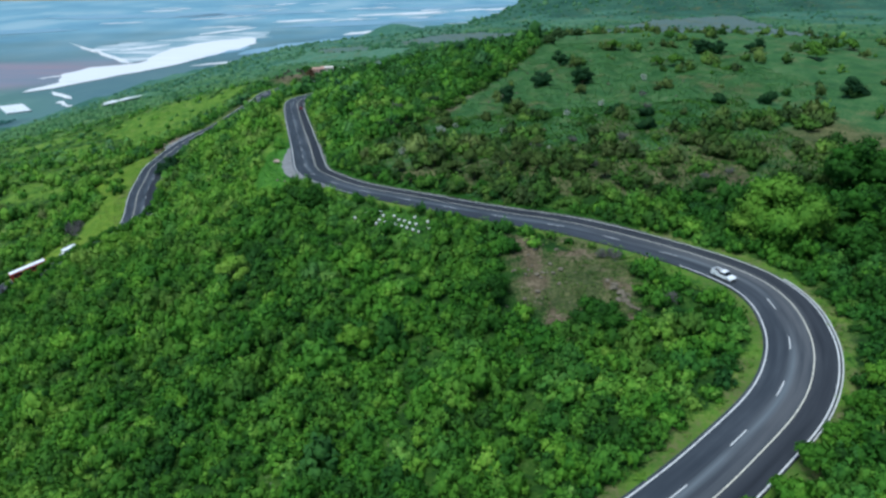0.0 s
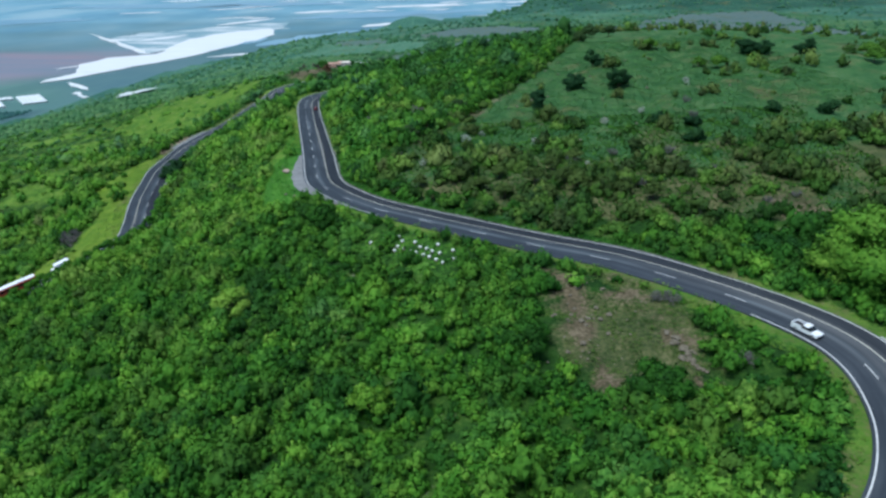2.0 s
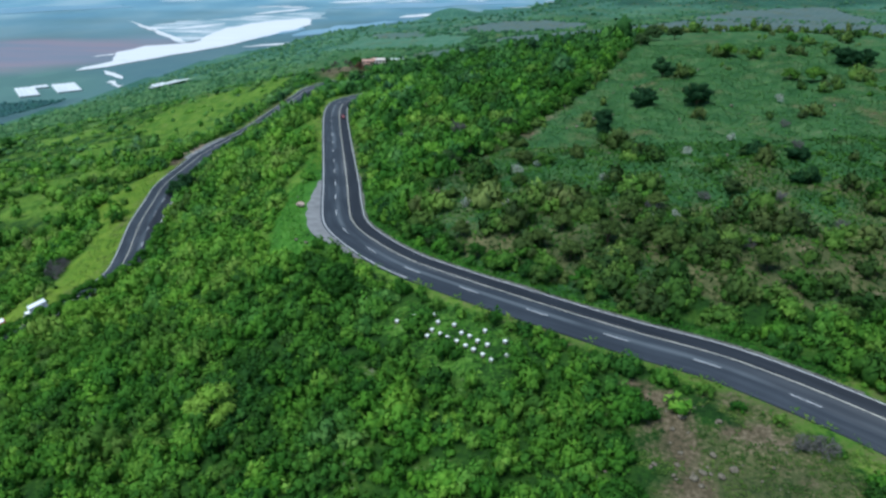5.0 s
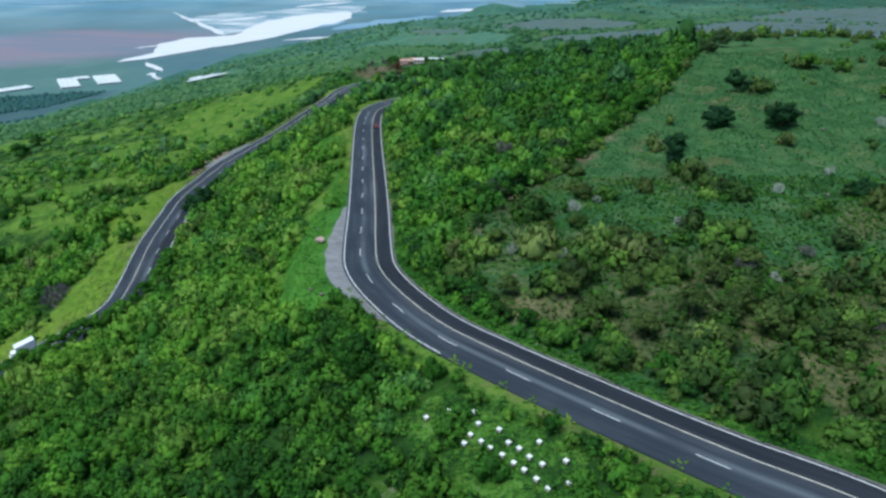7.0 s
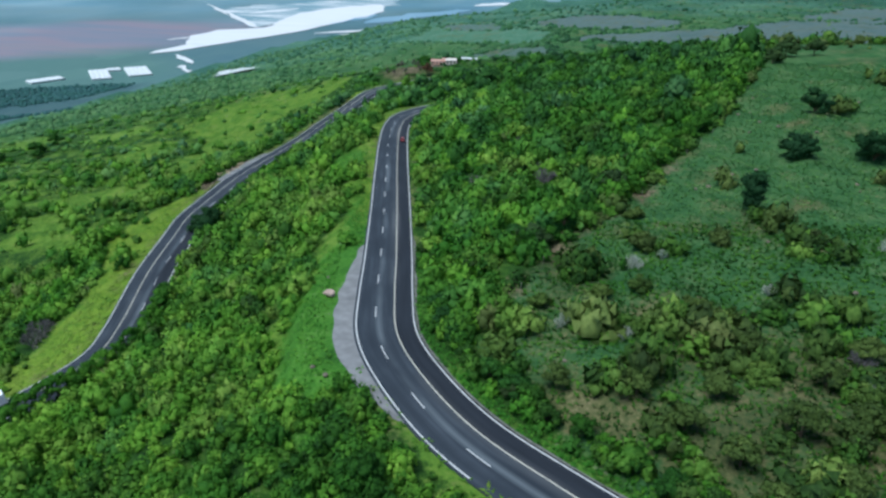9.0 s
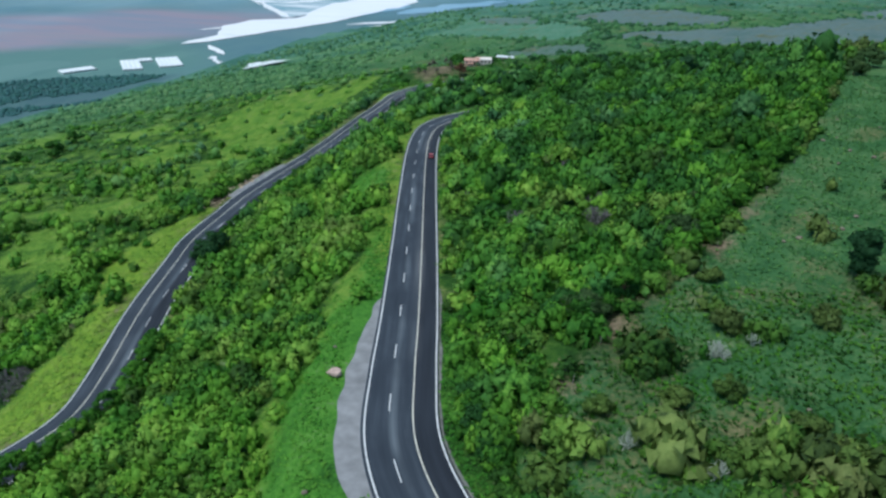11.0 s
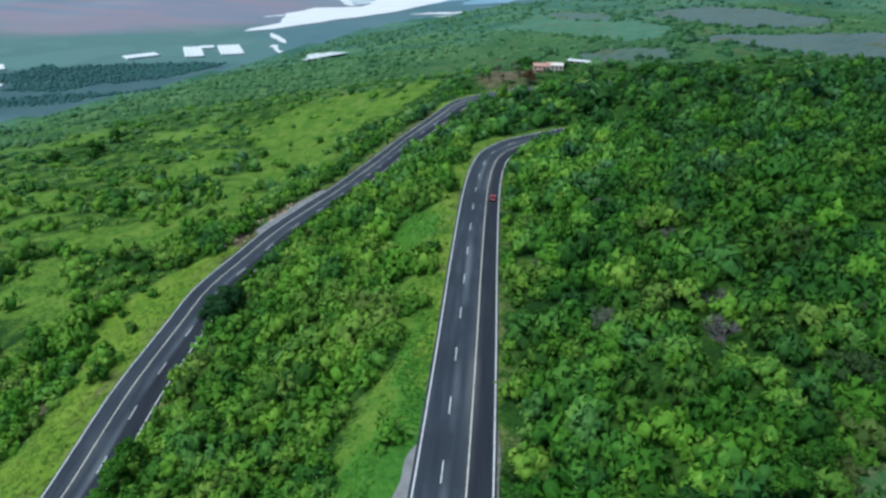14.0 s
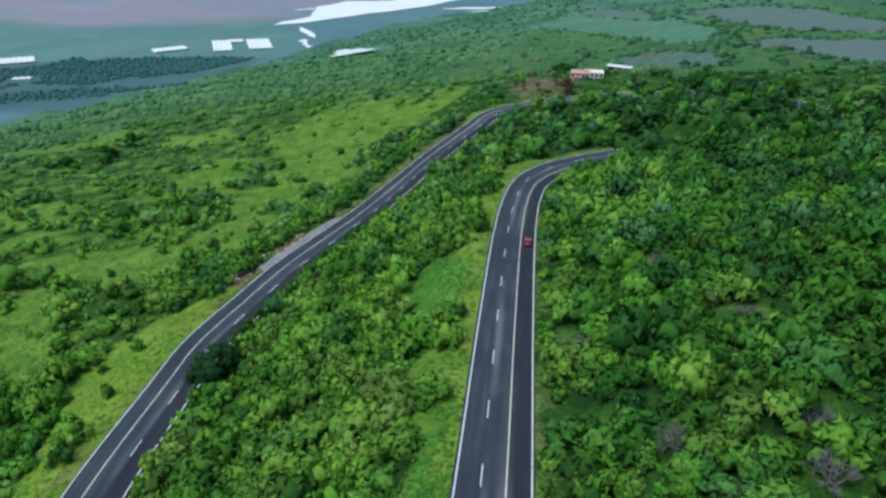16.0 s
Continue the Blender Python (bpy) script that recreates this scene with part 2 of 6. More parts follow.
def asphalt_material():
    k = Mat("asphalt", 0.85, 0.25)
    uv = k.n.new("ShaderNodeUVMap").outputs["UV"]
    sep = k.node("ShaderNodeSeparateXYZ", Vector=uv)
    u = sep.outputs["X"]
    p = k.node("ShaderNodeMapping", Vector=uv, Scale=(1.0, 0.06, 1.0)).outputs[0]
    streak, patch, grain = k.noise(0.9, 4, vector=p), k.noise(0.09, 4), k.noise(6.0, 4)
    c = k.ramp(k.maths("ADD", k.maths("MULTIPLY", streak, 0.6), k.maths("MULTIPLY", patch, 0.4)), [(0.3, (0.019, 0.025, 0.034)), (0.5, (0.029, 0.037, 0.048)), (0.72, (0.054, 0.065, 0.08))])
    low = k.grey(sep.outputs["Y"], 955, 965)
    newer = k.mix(low, k.grey(u, 1.6, 1.9), k.grey(u, -1.6, -1.9))
    c = k.mix(newer, c, k.ramp(streak, [(0.3, (0.012, 0.015, 0.021)), (0.7, (0.022, 0.027, 0.036))]))
    bend = k.maths("MULTIPLY", k.grey(sep.outputs["Y"], 237, 287), k.grey(sep.outputs["Y"], 353, 393, 1, 0))
    lane = k.maths("MULTIPLY", k.grey(k.maths("ABSOLUTE", u), 1.2, 2.6, 1, 0.25), k.grey(streak, 0.35, 0.6, 0.35, 0.9))
    c = k.mix(k.maths("MULTIPLY", bend, lane), c, (0.082, 0.086, 0.092))
    worn = k.maths("MULTIPLY", k.grey(k.maths("ABSOLUTE", k.maths("ADD", u, 1.2)), 0.0, 0.9, 1, 0), k.grey(k.noise(0.035, 3), 0.42, 0.6))
    c = k.mix(k.maths("MULTIPLY", worn, 0.75), c, (0.13, 0.15, 0.165))
    worn = k.maths("MULTIPLY", k.grey(k.maths("ABSOLUTE", k.maths("SUBTRACT", u, 1.5)), 0.2, 1.5, 1, 0), k.grey(k.noise(0.02, 3), 0.45, 0.62))
    c = k.mix(k.maths("MULTIPLY", worn, 0.55), c, (0.125, 0.13, 0.135))
    k.colour(c)
    k.bump(grain, 0.3, 0.02)
    return k.m


def paint_material(name, c):
    k = Mat(name, 0.7, 0.3)
    k.colour(k.mix(k.grey(k.noise(1.5, 6, 0.7), 0.5, 0.72), c, (0.22, 0.22, 0.22)))
    return k.m


GROUND, PLAIN, ASPHALT = ground_material(), plain_material(), asphalt_material()
WHITE_LINE, YELLOW_LINE = paint_material("white_road_paint", (0.62, 0.62, 0.6)), paint_material("cream_road_paint", (0.62, 0.59, 0.48))
CONCRETE = plain("concrete", (0.13, 0.13, 0.115), 0.9, 0.2, vary=0.35, scale=0.8)
KERB = plain("pale_kerb", (0.5, 0.5, 0.48), 0.8, 0.2, vary=0.2, scale=0.6)
GRAVEL = plain("gravel", (0.2, 0.2, 0.2), 0.95, 0.15, vary=0.24, scale=0.45)

# ---- the lie of the land ----
HILL = [
    [-6.1, -7.1, -7.0, -5.2, -2.7, -1.9, -3.4, -4.0, -2.4],
    [-12.4, -17.8, -20.6, -17.8, -8.5, -1.9, -9.7, -7.5, 8.9],
    [-18.2, -26.1, -30.8, -27.9, -14.7, -3.9, -14.3, -7.6, 18.3],
    [-22.8, -30.3, -31.8, -23.6, -14.7, 0.9, -1.2, 1.1, 15.0],
    [-23.8, -29.7, -23.9, 2.3, 3.0, 7.5, 12.0, 2.7, 1.9],
    [-19.5, -23.8, -24.9, -10.0, -1.0, 6.8, 18.4, 9.3, -1.5],
    [-13.9, -18.8, -21.8, -14.5, -2.8, 7.0, 15.6, 11.1, 1.2],
    [-8.6, -11.5, -12.1, -7.5, 0.5, 6.9, 10.3, 8.7, 3.8],
    [-3.2, -2.8, -1.7, 0.3, 2.6, 4.2, 4.7, 5.0, 5.2],
]
HILL_X, HILL_Y, HILL_STEP, FLOOR = -360.0, -40.0, 80.0, -180.0
MAIN_ROAD = [
    (-190, -75, -6), (-110, -30, -2), (-50, 8, 2), (0, 44, 4.6), (29, 65, 6.6), (42, 75.5, 8), (51.5, 84.5, 9), (58, 94, 9.5), (62, 104, 9.8), (63.8, 116, 9.8),
    (61, 127.5, 9.6), (50.5, 142, 9.1), (33, 157.5, 8.8), (17, 166, 8.7), (2.5, 174.5, 8.5), (-13, 184.5, 8.1), (-26, 194.5, 7.4), (-36.5, 207, 6.5),
    (-44, 220, 5.4), (-48.6, 236, 4.3), (-53, 254.3, 3.1), (-62, 290, 0.7), (-71, 325, -1.3), (-81.4, 367, -3.8), (-87.3, 395, -6), (-89.6, 416, -7.8),
    (-86.4, 432, -8.8), (-79.6, 444.5, -9.3), (-66.3, 459, -9.3),
]
LOWER_ROAD = [
    (-43, 471, -9.2), (-17, 484, -9), (1, 508, -9), (8.5, 542, -9.5), (-1, 571, -11.5), (-31, 587, -14), (-70, 582, -17.5), (-100, 571, -20.5), (-124, 557, -23),
    (-140.9, 541, -26), (-145.2, 524, -28.5), (-149.1, 488, -30.3), (-146.3, 440, -27.7), (-141.6, 402, -22.9), (-141.4, 380, -21.5), (-142.2, 358, -21), (-142.2, 340, -21.6),
    (-141.7, 321, -22.2), (-138.3, 306, -22.4), (-131.4, 280, -22.2), (-121.5, 252, -21.6), (-118.8, 237, -21.8), (-124.9, 222.5, -23.6), (-134.5, 210.5, -26.5),
    (-150, 196, -30), (-175, 175, -35), (-215, 150, -41), (-280, 120, -48),
]
HALF = 5.3


def spline(points, step):
    """Even samples along a smooth curve through the points."""
    p = np.array(points, float)
    p = np.vstack([2 * p[0] - p[1], p, 2 * p[-1] - p[-2]])
    t = np.linspace(0, 1, 24, endpoint=False)[:, None]
    out = []
    for a, b, c, d in zip(p, p[1:], p[2:], p[3:]):
        out.append(0.5 * (2 * b + (c - a) * t + (2 * a - 5 * b + 4 * c - d) * t**2 + (3 * b - a - 3 * c + d) * t**3))
    q = np.vstack(out + [p[-2:-1]])
    s = np.r_[0, np.cumsum(np.linalg.norm(np.diff(q, axis=0), axis=1))]
    e = np.arange(0, s[-1], step)
    return np.stack([np.interp(e, s, q[:, i]) for i in range(3)], 1), e


ROAD, ROAD_S = spline(MAIN_ROAD + LOWER_ROAD, 1.5)
for _ in range(6):
    ROAD[1:-1, 2] = (ROAD[:-2, 2] + ROAD[1:-1, 2] * 2 + ROAD[2:, 2]) / 4
TANGENT = np.gradient(ROAD, axis=0)
TANGENT /= np.linalg.norm(TANGENT[:, :2], axis=1)[:, None]
RIGHT = np.stack([TANGENT[:, 1], -TANGENT[:, 0]], 1)
TURN_RATE = np.gradient(np.unwrap(np.arctan2(TANGENT[:, 1], TANGENT[:, 0]))) / 1.5
BANK = np.clip(np.convolve(np.pad(TURN_RATE, 10, "edge"), np.ones(21) / 21, "valid") * 2.8, -0.075, 0.075)


def bell(u):
    u = np.abs(u)
    return np.where(u < 1, 2 / 3 - u * u + u**3 / 2, np.where(u < 2, (2 - u) ** 3 / 6, 0))


def blob(x, y, cx, cy, rx, ry, turn=0.0):
    """1 at the middle of an ellipse, 0 at its rim, minus outside."""
    c, s = math.cos(radians(turn)), math.sin(radians(turn))
    a, b = (x - cx) * c + (y - cy) * s, (y - cy) * c - (x - cx) * s
    return 1 - np.sqrt((a / rx) ** 2 + (b / ry) ** 2)


def wavy(x, y, scale, seed):
    """Smooth noise between about -1 and 1."""
    r = np.random.RandomState(seed)
    out = 0
    for _ in range(9):
        a, f, ph = r.uniform(0, 6.28), r.uniform(0.6, 1.9) / scale, r.uniform(0, 6.28)
        out = out + np.sin((x * math.cos(a) + y * math.sin(a)) * f * 6.28 + ph)
    return out / 4.2


def hillside(x, y):
    h = 34.1 + 0.1862 * (60 - 50 * np.logaddexp(0, (60 - x) / 50)) - 0.0674 * y
    h = h - 28 * np.logaddexp(0, (y - 1650 - 0.6 * np.maximum(x + 100, 0)) / 80)
    h = h - 4.5 * np.logaddexp(0, (-590 - x) / 30)
    z = FLOOR + 12 * np.logaddexp(0, (h - FLOOR) / 12)
    n = np.arange(9)
    gx, gy = bell((x[:, None] - HILL_X) / HILL_STEP - n), bell((y[:, None] - HILL_Y) / HILL_STEP - n)
    z = z + np.einsum("ni,ij,nj->n", gx, np.array(HILL), gy)
    for tall, cx, cy, sx, sy in ((230, 820, 2200, 380, 420), (150, 430, 2000, 150, 260), (36, -125, 1640, 50, 60), (34, -330, 1500, 160, 220)):
        z = z + tall * np.exp(-0.5 * ((x - cx) ** 2 / sx**2 + (y - cy) ** 2 / sy**2))
    return z


def near_road(x, y):
    """Distance from the road's middle, the side (right plus) and the index of the nearest sample."""
    d, k = np.full(len(x), 1e9), np.zeros(len(x), int)
    inside = np.flatnonzero((x > -330) & (x < 140) & (y > -130) & (y < 660))
    for part_ in np.array_split(inside, max(1, len(inside) // 4000)):
        e = (x[part_, None] - ROAD[None, :, 0]) ** 2 + (y[part_, None] - ROAD[None, :, 1]) ** 2
        j = e.argmin(1)
        k[part_], d[part_] = j, np.sqrt(e[np.arange(len(part_)), j])
    side = (x - ROAD[k, 0]) * RIGHT[k, 0] + (y - ROAD[k, 1]) * RIGHT[k, 1]
    return d, side, k


def layby(x, y):
    """The gravel patch outside the bend."""
    return blob(x, y, -56.5, 229, 7.5, 29, 13)


def land(x, y):
    """Height of the ground, and what near_road() gives."""
    z = hillside(x, y)
    d, side, k = near_road(x, y)
    rough = np.clip((d - 9) / 15, 0, 1) * np.clip((z - FLOOR - 4) / 20, 0, 1)
    z = z + rough * (0.5 * wavy(x, y, 11, 3) + 0.9 * wavy(x, y, 34, 4))
    w = np.clip((d - 7.0 - 8 * np.clip(layby(x, y) * 3, 0, 1)) / 17, 0, 1)
    w = w * w * (3 - 2 * w)
    z = (ROAD[k, 2] - 0.22 + BANK[k] * np.clip(side, -7, 7)) * (1 - w) + z * w
    bank = (k > len(ROAD) * 0.62) & (side < 0) & (ROAD[k, 1] < 262)
    z = z + np.where(bank, 1.8 * np.clip((d - 6.2) / 2.5, 0, 1) * np.clip((30 - d) / 14, 0, 1), 0)
    return z, d, side, k


def hedge_x(y):
    """Where the overgrown wall along the pasture runs."""
    return np.interp(y, [150, 190, 215, 245, 280, 325, 385, 440], [30, -8, -30, -20, 1, 22, 46, 66])


FIELDS = [
    ("plough", [(-37, 812), (0, 842), (45, 806), (116, 820), (200, 960), (330, 1040), (420, 900), (350, 600), (240, 505), (140, 500), (77, 650), (29, 683), (1, 747)]),
    ("plough", [(-87, 1202), (-6, 1215), (60, 1110), (105, 940), (75, 850), (10, 890), (-49, 1040)]),
    ("stubble", [(-114, 754), (-94, 805), (-35, 752), (-29, 686), (-87, 666)]),
    ("crop", [(-265, 1130), (-249, 1275), (-211, 1285), (-135, 1223), (-39, 950), (-43, 830), (-93, 854), (-172, 1007)]),
    ("stubble", [(-245, 1290), (-136, 1240), (-112, 1110), (-209, 1190)]),
    ("plough", [(235, 990), (257, 1080), (350, 1230), (515, 1265), (480, 1050), (420, 900), (300, 950)]),
]


def inside(x, y, pts):
    """Metres inside a field's crooked rim, minus outside."""
    x, y = x + 3 * wavy(x, y, 90, 15), y + 4 * wavy(x, y, 110, 16)
    odd, near = np.zeros(len(x), bool), np.full(len(x), 1e9)
    for (ax, ay), (bx, by) in zip(pts, pts[1:] + pts[:1]):
        odd ^= ((ay > y) != (by > y)) & (x < ax + (y - ay) * (bx - ax) / ((by - ay) or 1e-9))
        t = np.clip(((x - ax) * (bx - ax) + (y - ay) * (by - ay)) / ((bx - ax) ** 2 + (by - ay) ** 2), 0, 1)
        near = np.minimum(near, np.hypot(x - ax - t * (bx - ax), y - ay - t * (by - ay)))
    return np.where(odd, near, -near)


def zones(x, y, d, side, k):
    """How much of each kind of cover: grass, soil, pasture, plough."""
    ry = ROAD[k, 1]
    lower = k > len(ROAD) * 0.62
    n1, n2 = wavy(x, y, 22, 11), wavy(x, y, 60, 12)
    close = lower & (side < 0)
    grass = np.clip((np.where(close, 7.4, 9.5) + 0.8 * n1 - d) / 2.2, 0, 1)
    grass = np.where(~lower & (side > 0) & (ry > 150) & (ry < 450), np.clip((7.0 + 0.4 * n1 - d) / 1.5, 0, 0.5), grass)
    grass = np.maximum(grass, np.clip(layby(x, y) * 3 + 0.3 + 0.5 * n1, 0, 0.3) * (side < 0))
    grass = np.maximum(grass, np.where(~lower & (side < 0) & (ry > 70) & (ry < 150), np.clip((np.interp(ry, [70, 100, 118, 150], [8.2, 9, 11, 11.5]) + 1.5 * n1 - d) / 2.5, 0, 1), 0))
    grass = np.maximum(grass, np.where(lower & (side > 0) & (ry > 205) & (ry < 350), np.clip((np.interp(ry, [255, 268, 285, 300, 315, 325, 335, 348], [24, 18.5, 18, 26, 29, 22, 14, 8]) + 1.5 * n1 - d) / 2, 0, 1), 0))
    grass = np.maximum(grass, np.where(~lower & (side < 0) & (ry > 245) & (ry < 440), np.clip((14 + 4 * n1 - d) / 3, 0, 1) * np.clip((ry - 250) / 45, 0.3, 1), 0))
    for cx, cy, rx, ry_, a in ((-228, 545, 48, 52, 10), (-205, 465, 26, 70, 12), (-184, 385, 22, 30, 20), (-207, 357, 34, 14, 0), (-262, 470, 22, 34, 20), (-182, 570, 12, 34, -8), (-330, 540, 30, 20, 10), (-420, 560, 40, 22, -20), (-290, 660, 50, 26, 10), (-64, 224, 5.5, 20, 14), (-66, 262, 8, 24, 10), (-90.5, 337, 10, 19, 10), (-72, 292, 4, 22, 14), (-300, 400, 30, 22, 0), (62, 568, 46, 20, 4), (23, 558, 15, 24, 15), (-430, 520, 60, 16, 20), (-470, 600, 70, 22, 30), (-380, 640, 50, 18, 10)):
        grass = np.maximum(grass, np.clip(blob(x, y, cx, cy, rx, ry_, a) * 3 + 0.35 * n1 + 0.2, 0, 1))
    grass = np.maximum(grass, np.where(x < -165, np.clip(n2 * 1.5 + 0.6 * n1 - 0.4, 0.36 + 0.25 * n1, 0.8) * np.clip((-165 - x) / 20, 0, 1), 0))
    grass = np.maximum(grass, np.clip(blob(x, y, -13, 165.5, 15, 8, -36) * 3 + 0.35 * n1 + 0.1, 0, 0.3))
    hx = hedge_x(y)
    n3, n4 = wavy(x, y, 7, 13), wavy(x, y, 12, 14)
    field = np.clip((x - hx) / 4, 0, 1) * np.clip((y - 172 - 4 * n1) / 10, 0, 1) * np.clip((470 - y + 0.2 * x) / 15, 0, 1)
    soil = np.zeros_like(x)
    for cx, cy, rx, ry_, a in ((21, 145, 7, 5, 30), (20, 134, 3.5, 8, 10), (29, 143, 7, 3, -25), (17, 151, 4.5, 2.5, -35), (22, 116, 2.5, 9, 5), (36, 127, 2.5, 9, 20), (37, 114, 2.5, 5, 0), (-151.5, 351, 4.5, 9, 0), (-155, 358, 3.5, 5, 0), (-150.5, 372, 2.5, 14, 2), (-152, 272, 5, 4, 0)):
        soil = np.maximum(soil, np.clip(blob(x, y, cx, cy, rx, ry_, a) * 1.3 + 0.55 * n3 + 0.35 * n4 + 0.12, 0, 0.9))
    soil = np.maximum(soil, np.where((x > hx + 2) & (y > 182) & (y < 330), np.clip(n4 * 0.5 + 0.4 * n1 + 0.3 * n2 - 0.7 + 0.35 * np.clip((208 - y) / 15, 0, 1) * (x > 4), 0, 0.5), 0))
    soil = np.maximum(soil, np.where((x > hx - 1) & (x < hx + 5) & (y > 228) & (y < 300), 0.42 + 0.3 * n4, 0))
    soil = np.maximum(soil, np.clip(blob(x, y, 76, 179, 11, 8, 10) * 1.5 + 0.5 * n3 + 0.3 * n4, 0, 0.6))
    plough = np.zeros_like(x)
    crop = np.zeros_like(x)
    for kind, pts in FIELDS:
        tone = np.clip(inside(x, y, pts) / 7 + 0.5, 0, 1)
        crop = np.maximum(crop, tone * (1 if kind == "crop" else 0))
        plough = np.maximum(plough, tone * {"plough": 1, "stubble": 0.62, "crop": 0}[kind])
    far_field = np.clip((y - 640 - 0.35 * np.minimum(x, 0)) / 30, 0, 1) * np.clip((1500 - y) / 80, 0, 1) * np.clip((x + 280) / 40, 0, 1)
    field = np.maximum(field, far_field)
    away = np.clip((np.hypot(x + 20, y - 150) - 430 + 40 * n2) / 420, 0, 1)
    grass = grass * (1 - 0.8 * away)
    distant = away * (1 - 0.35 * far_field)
    dry = np.clip(blob(x, y, 28, 131, 15, 21, 10) * 2.5 + 0.45 * n4 + 0.2 * n3, 0, 0.85)
    dry = np.maximum(dry, np.where(field > 0.3, np.clip(0.1 + 0.3 * n1 + 0.3 * n2 + 0.4 * np.clip((222 - y) / 25, 0, 1) + 0.3 * np.clip((255 - y) / 30, 0, 1), 0, 0.9), 0))
    dry = np.maximum(dry, np.where((d < 9.5) & ~lower & (ry < 175), 0.42 + 0.25 * n4, 0))
    dry = np.maximum(dry, np.clip(blob(x, y, 23, 558, 15, 24, 15) * 3 + 0.3 * n4, 0, 0.45))
    dry = np.maximum(dry, np.clip(blob(x, y, -128, 588, 24, 30, 20) * 3 + 0.5 * n4, 0, 0.85))
    soil = np.maximum(soil, np.clip(blob(x, y, -132, 590, 16, 22, 20) * 2 + 0.5 * n4, 0, 0.6))
    dry = np.where((d < 9.5) & ~(~lower & (side > 0) & (ry > 150) & (ry < 262)), np.maximum(dry, 0.3 + 0.25 * n4), dry)
    dry = dry * (1 - 0.9 * lush(x, y, d, side, k))
    dry = np.where(~lower & (side > 0) & (d < 12) & (ry > 150) & (ry < 262), 0, dry)
    dry = np.maximum(dry, np.where(lower & (side > 0) & (ry > 335) & (ry < 530), np.clip((10.5 + 2 * n4 - d) / 3, 0, 0.75), 0))
    return grass, soil, field, plough, dry, distant, crop


def lush(x, y, d, side, k):
    """The emerald grass by the lay-by, up the road from it, and round the beehives."""
    n = 0.6 * wavy(x, y, 8, 17) + 0.3 * wavy(x, y, 3.5, 18)
    strip_ = np.clip((13 - d) / 4 + n, 0, 1) * np.clip((y - 215) / 10, 0, 1) * np.clip((318 - y) / 30, 0, 1)
    by = np.where((side < 0) & (k < len(ROAD) * 0.6), np.maximum(np.clip(layby(x, y) * 3 + 1.5 + n, 0, 0.9), strip_), 0)
    ry = ROAD[k, 1]
    by = np.maximum(by, np.where((side > 0) & (k < len(ROAD) * 0.6) & (ry > 152) & (ry < 245), np.clip((8.6 - d) / 2 + n, 0, 0.45), 0))
    by = np.maximum(by, np.clip(blob(x, y, -92, 340, 9, 15, 10) * 2 + 0.2 + n, 0, 0.75))
    return np.maximum(by, np.clip(blob(x, y, -13, 165.5, 16, 9, -36) * 2 + 0.1 + n, 0, 0.4))


def ripe(x, y, d, side, k):
    """The tall yellow-green grass on the outer verge of the lower road and on the downhill verge of the upper one."""
    ry = ROAD[k, 1]
    wide = np.interp(ry, [255, 268, 285, 300, 315, 325, 335, 348, 400, 540], [23, 17.5, 17, 25, 28, 21, 13, 8.5, 9.5, 9.5])
    on = (k > len(ROAD) * 0.62) & (side > 0) & (ry > 205) & (ry < 540)
    left = (k < len(ROAD) * 0.6) & (side < 0) & (ry > 262) & (ry < 440)
    strip_ = np.where(left, np.clip((10.5 - d) / 2.5 + 0.5 * wavy(x, y, 14, 19), 0, 0.7) * np.clip((ry - 262) / 30, 0, 1), 0)
    return np.where(on, np.clip((wide - d) / 2.5 + 0.5 * wavy(x, y, 14, 19), 0, 0.95), strip_)


def axis_lines(lo, hi, step, end_lo, end_hi, grow=1.045, held=8.0, hold_lo=0.0, hold_hi=0.0):
    """Grid lines: even between lo and hi, then growing; not past the step held as far as hold_lo and hold_hi."""
    mid = list(np.arange(lo, hi + step, step))
    up, s = [mid[-1]], step
    while up[-1] < end_hi:
        s = min(s * grow, held) if up[-1] < hold_hi else s * grow * 1.02
        up.append(up[-1] + s)
    down, s = [mid[0]], step
    while down[-1] > end_lo:
        s = min(s * grow, held) if down[-1] > hold_lo else s * grow * 1.02
        down.append(down[-1] - s)
    return np.array(down[:0:-1] + mid + up[1:])


def mesh_of(name, verts, tris, mats, quads=None, smooth=False):
    """A mesh from arrays of corners and of three- or four-cornered faces."""
    me = bpy.data.meshes.new(name)
    faces = tris if quads is None else quads
    n = faces.shape[1]
    me.vertices.add(len(verts))
    me.vertices.foreach_set("co", np.ascontiguousarray(verts, np.float32).ravel())
    me.loops.add(faces.size)
    me.loops.foreach_set("vertex_index", np.ascontiguousarray(faces, np.int32).ravel())
    me.polygons.add(len(faces))
    me.polygons.foreach_set("loop_start", np.arange(0, faces.size, n, dtype=np.int32))
    me.polygons.foreach_set("use_smooth", np.full(len(faces), smooth))
    for m in mats:
        me.materials.append(m)
    me.update(calc_edges=True)
    return me


def give(me, name, values):
    me.attributes.new(name, "FLOAT", "POINT").data.foreach_set("value", np.ascontiguousarray(values, np.float32))


# ---- ground ----
gx_, gy_ = axis_lines(-290, 140, 2.4, -5200, 3800, hold_lo=-420, hold_hi=420), axis_lines(40, 500, 2.4, -700, 5200, hold_lo=0, hold_hi=1260)
XX, YY = np.meshgrid(gx_, gy_)
XX, YY = XX.ravel(), YY.ravel()
ZZ, DD, SIDE, KK = land(XX, YY)
idx = np.arange(len(XX)).reshape(len(gy_), len(gx_))
gq = np.stack([idx[:-1, :-1], idx[:-1, 1:], idx[1:, 1:], idx[1:, :-1]], -1).reshape(-1, 4)
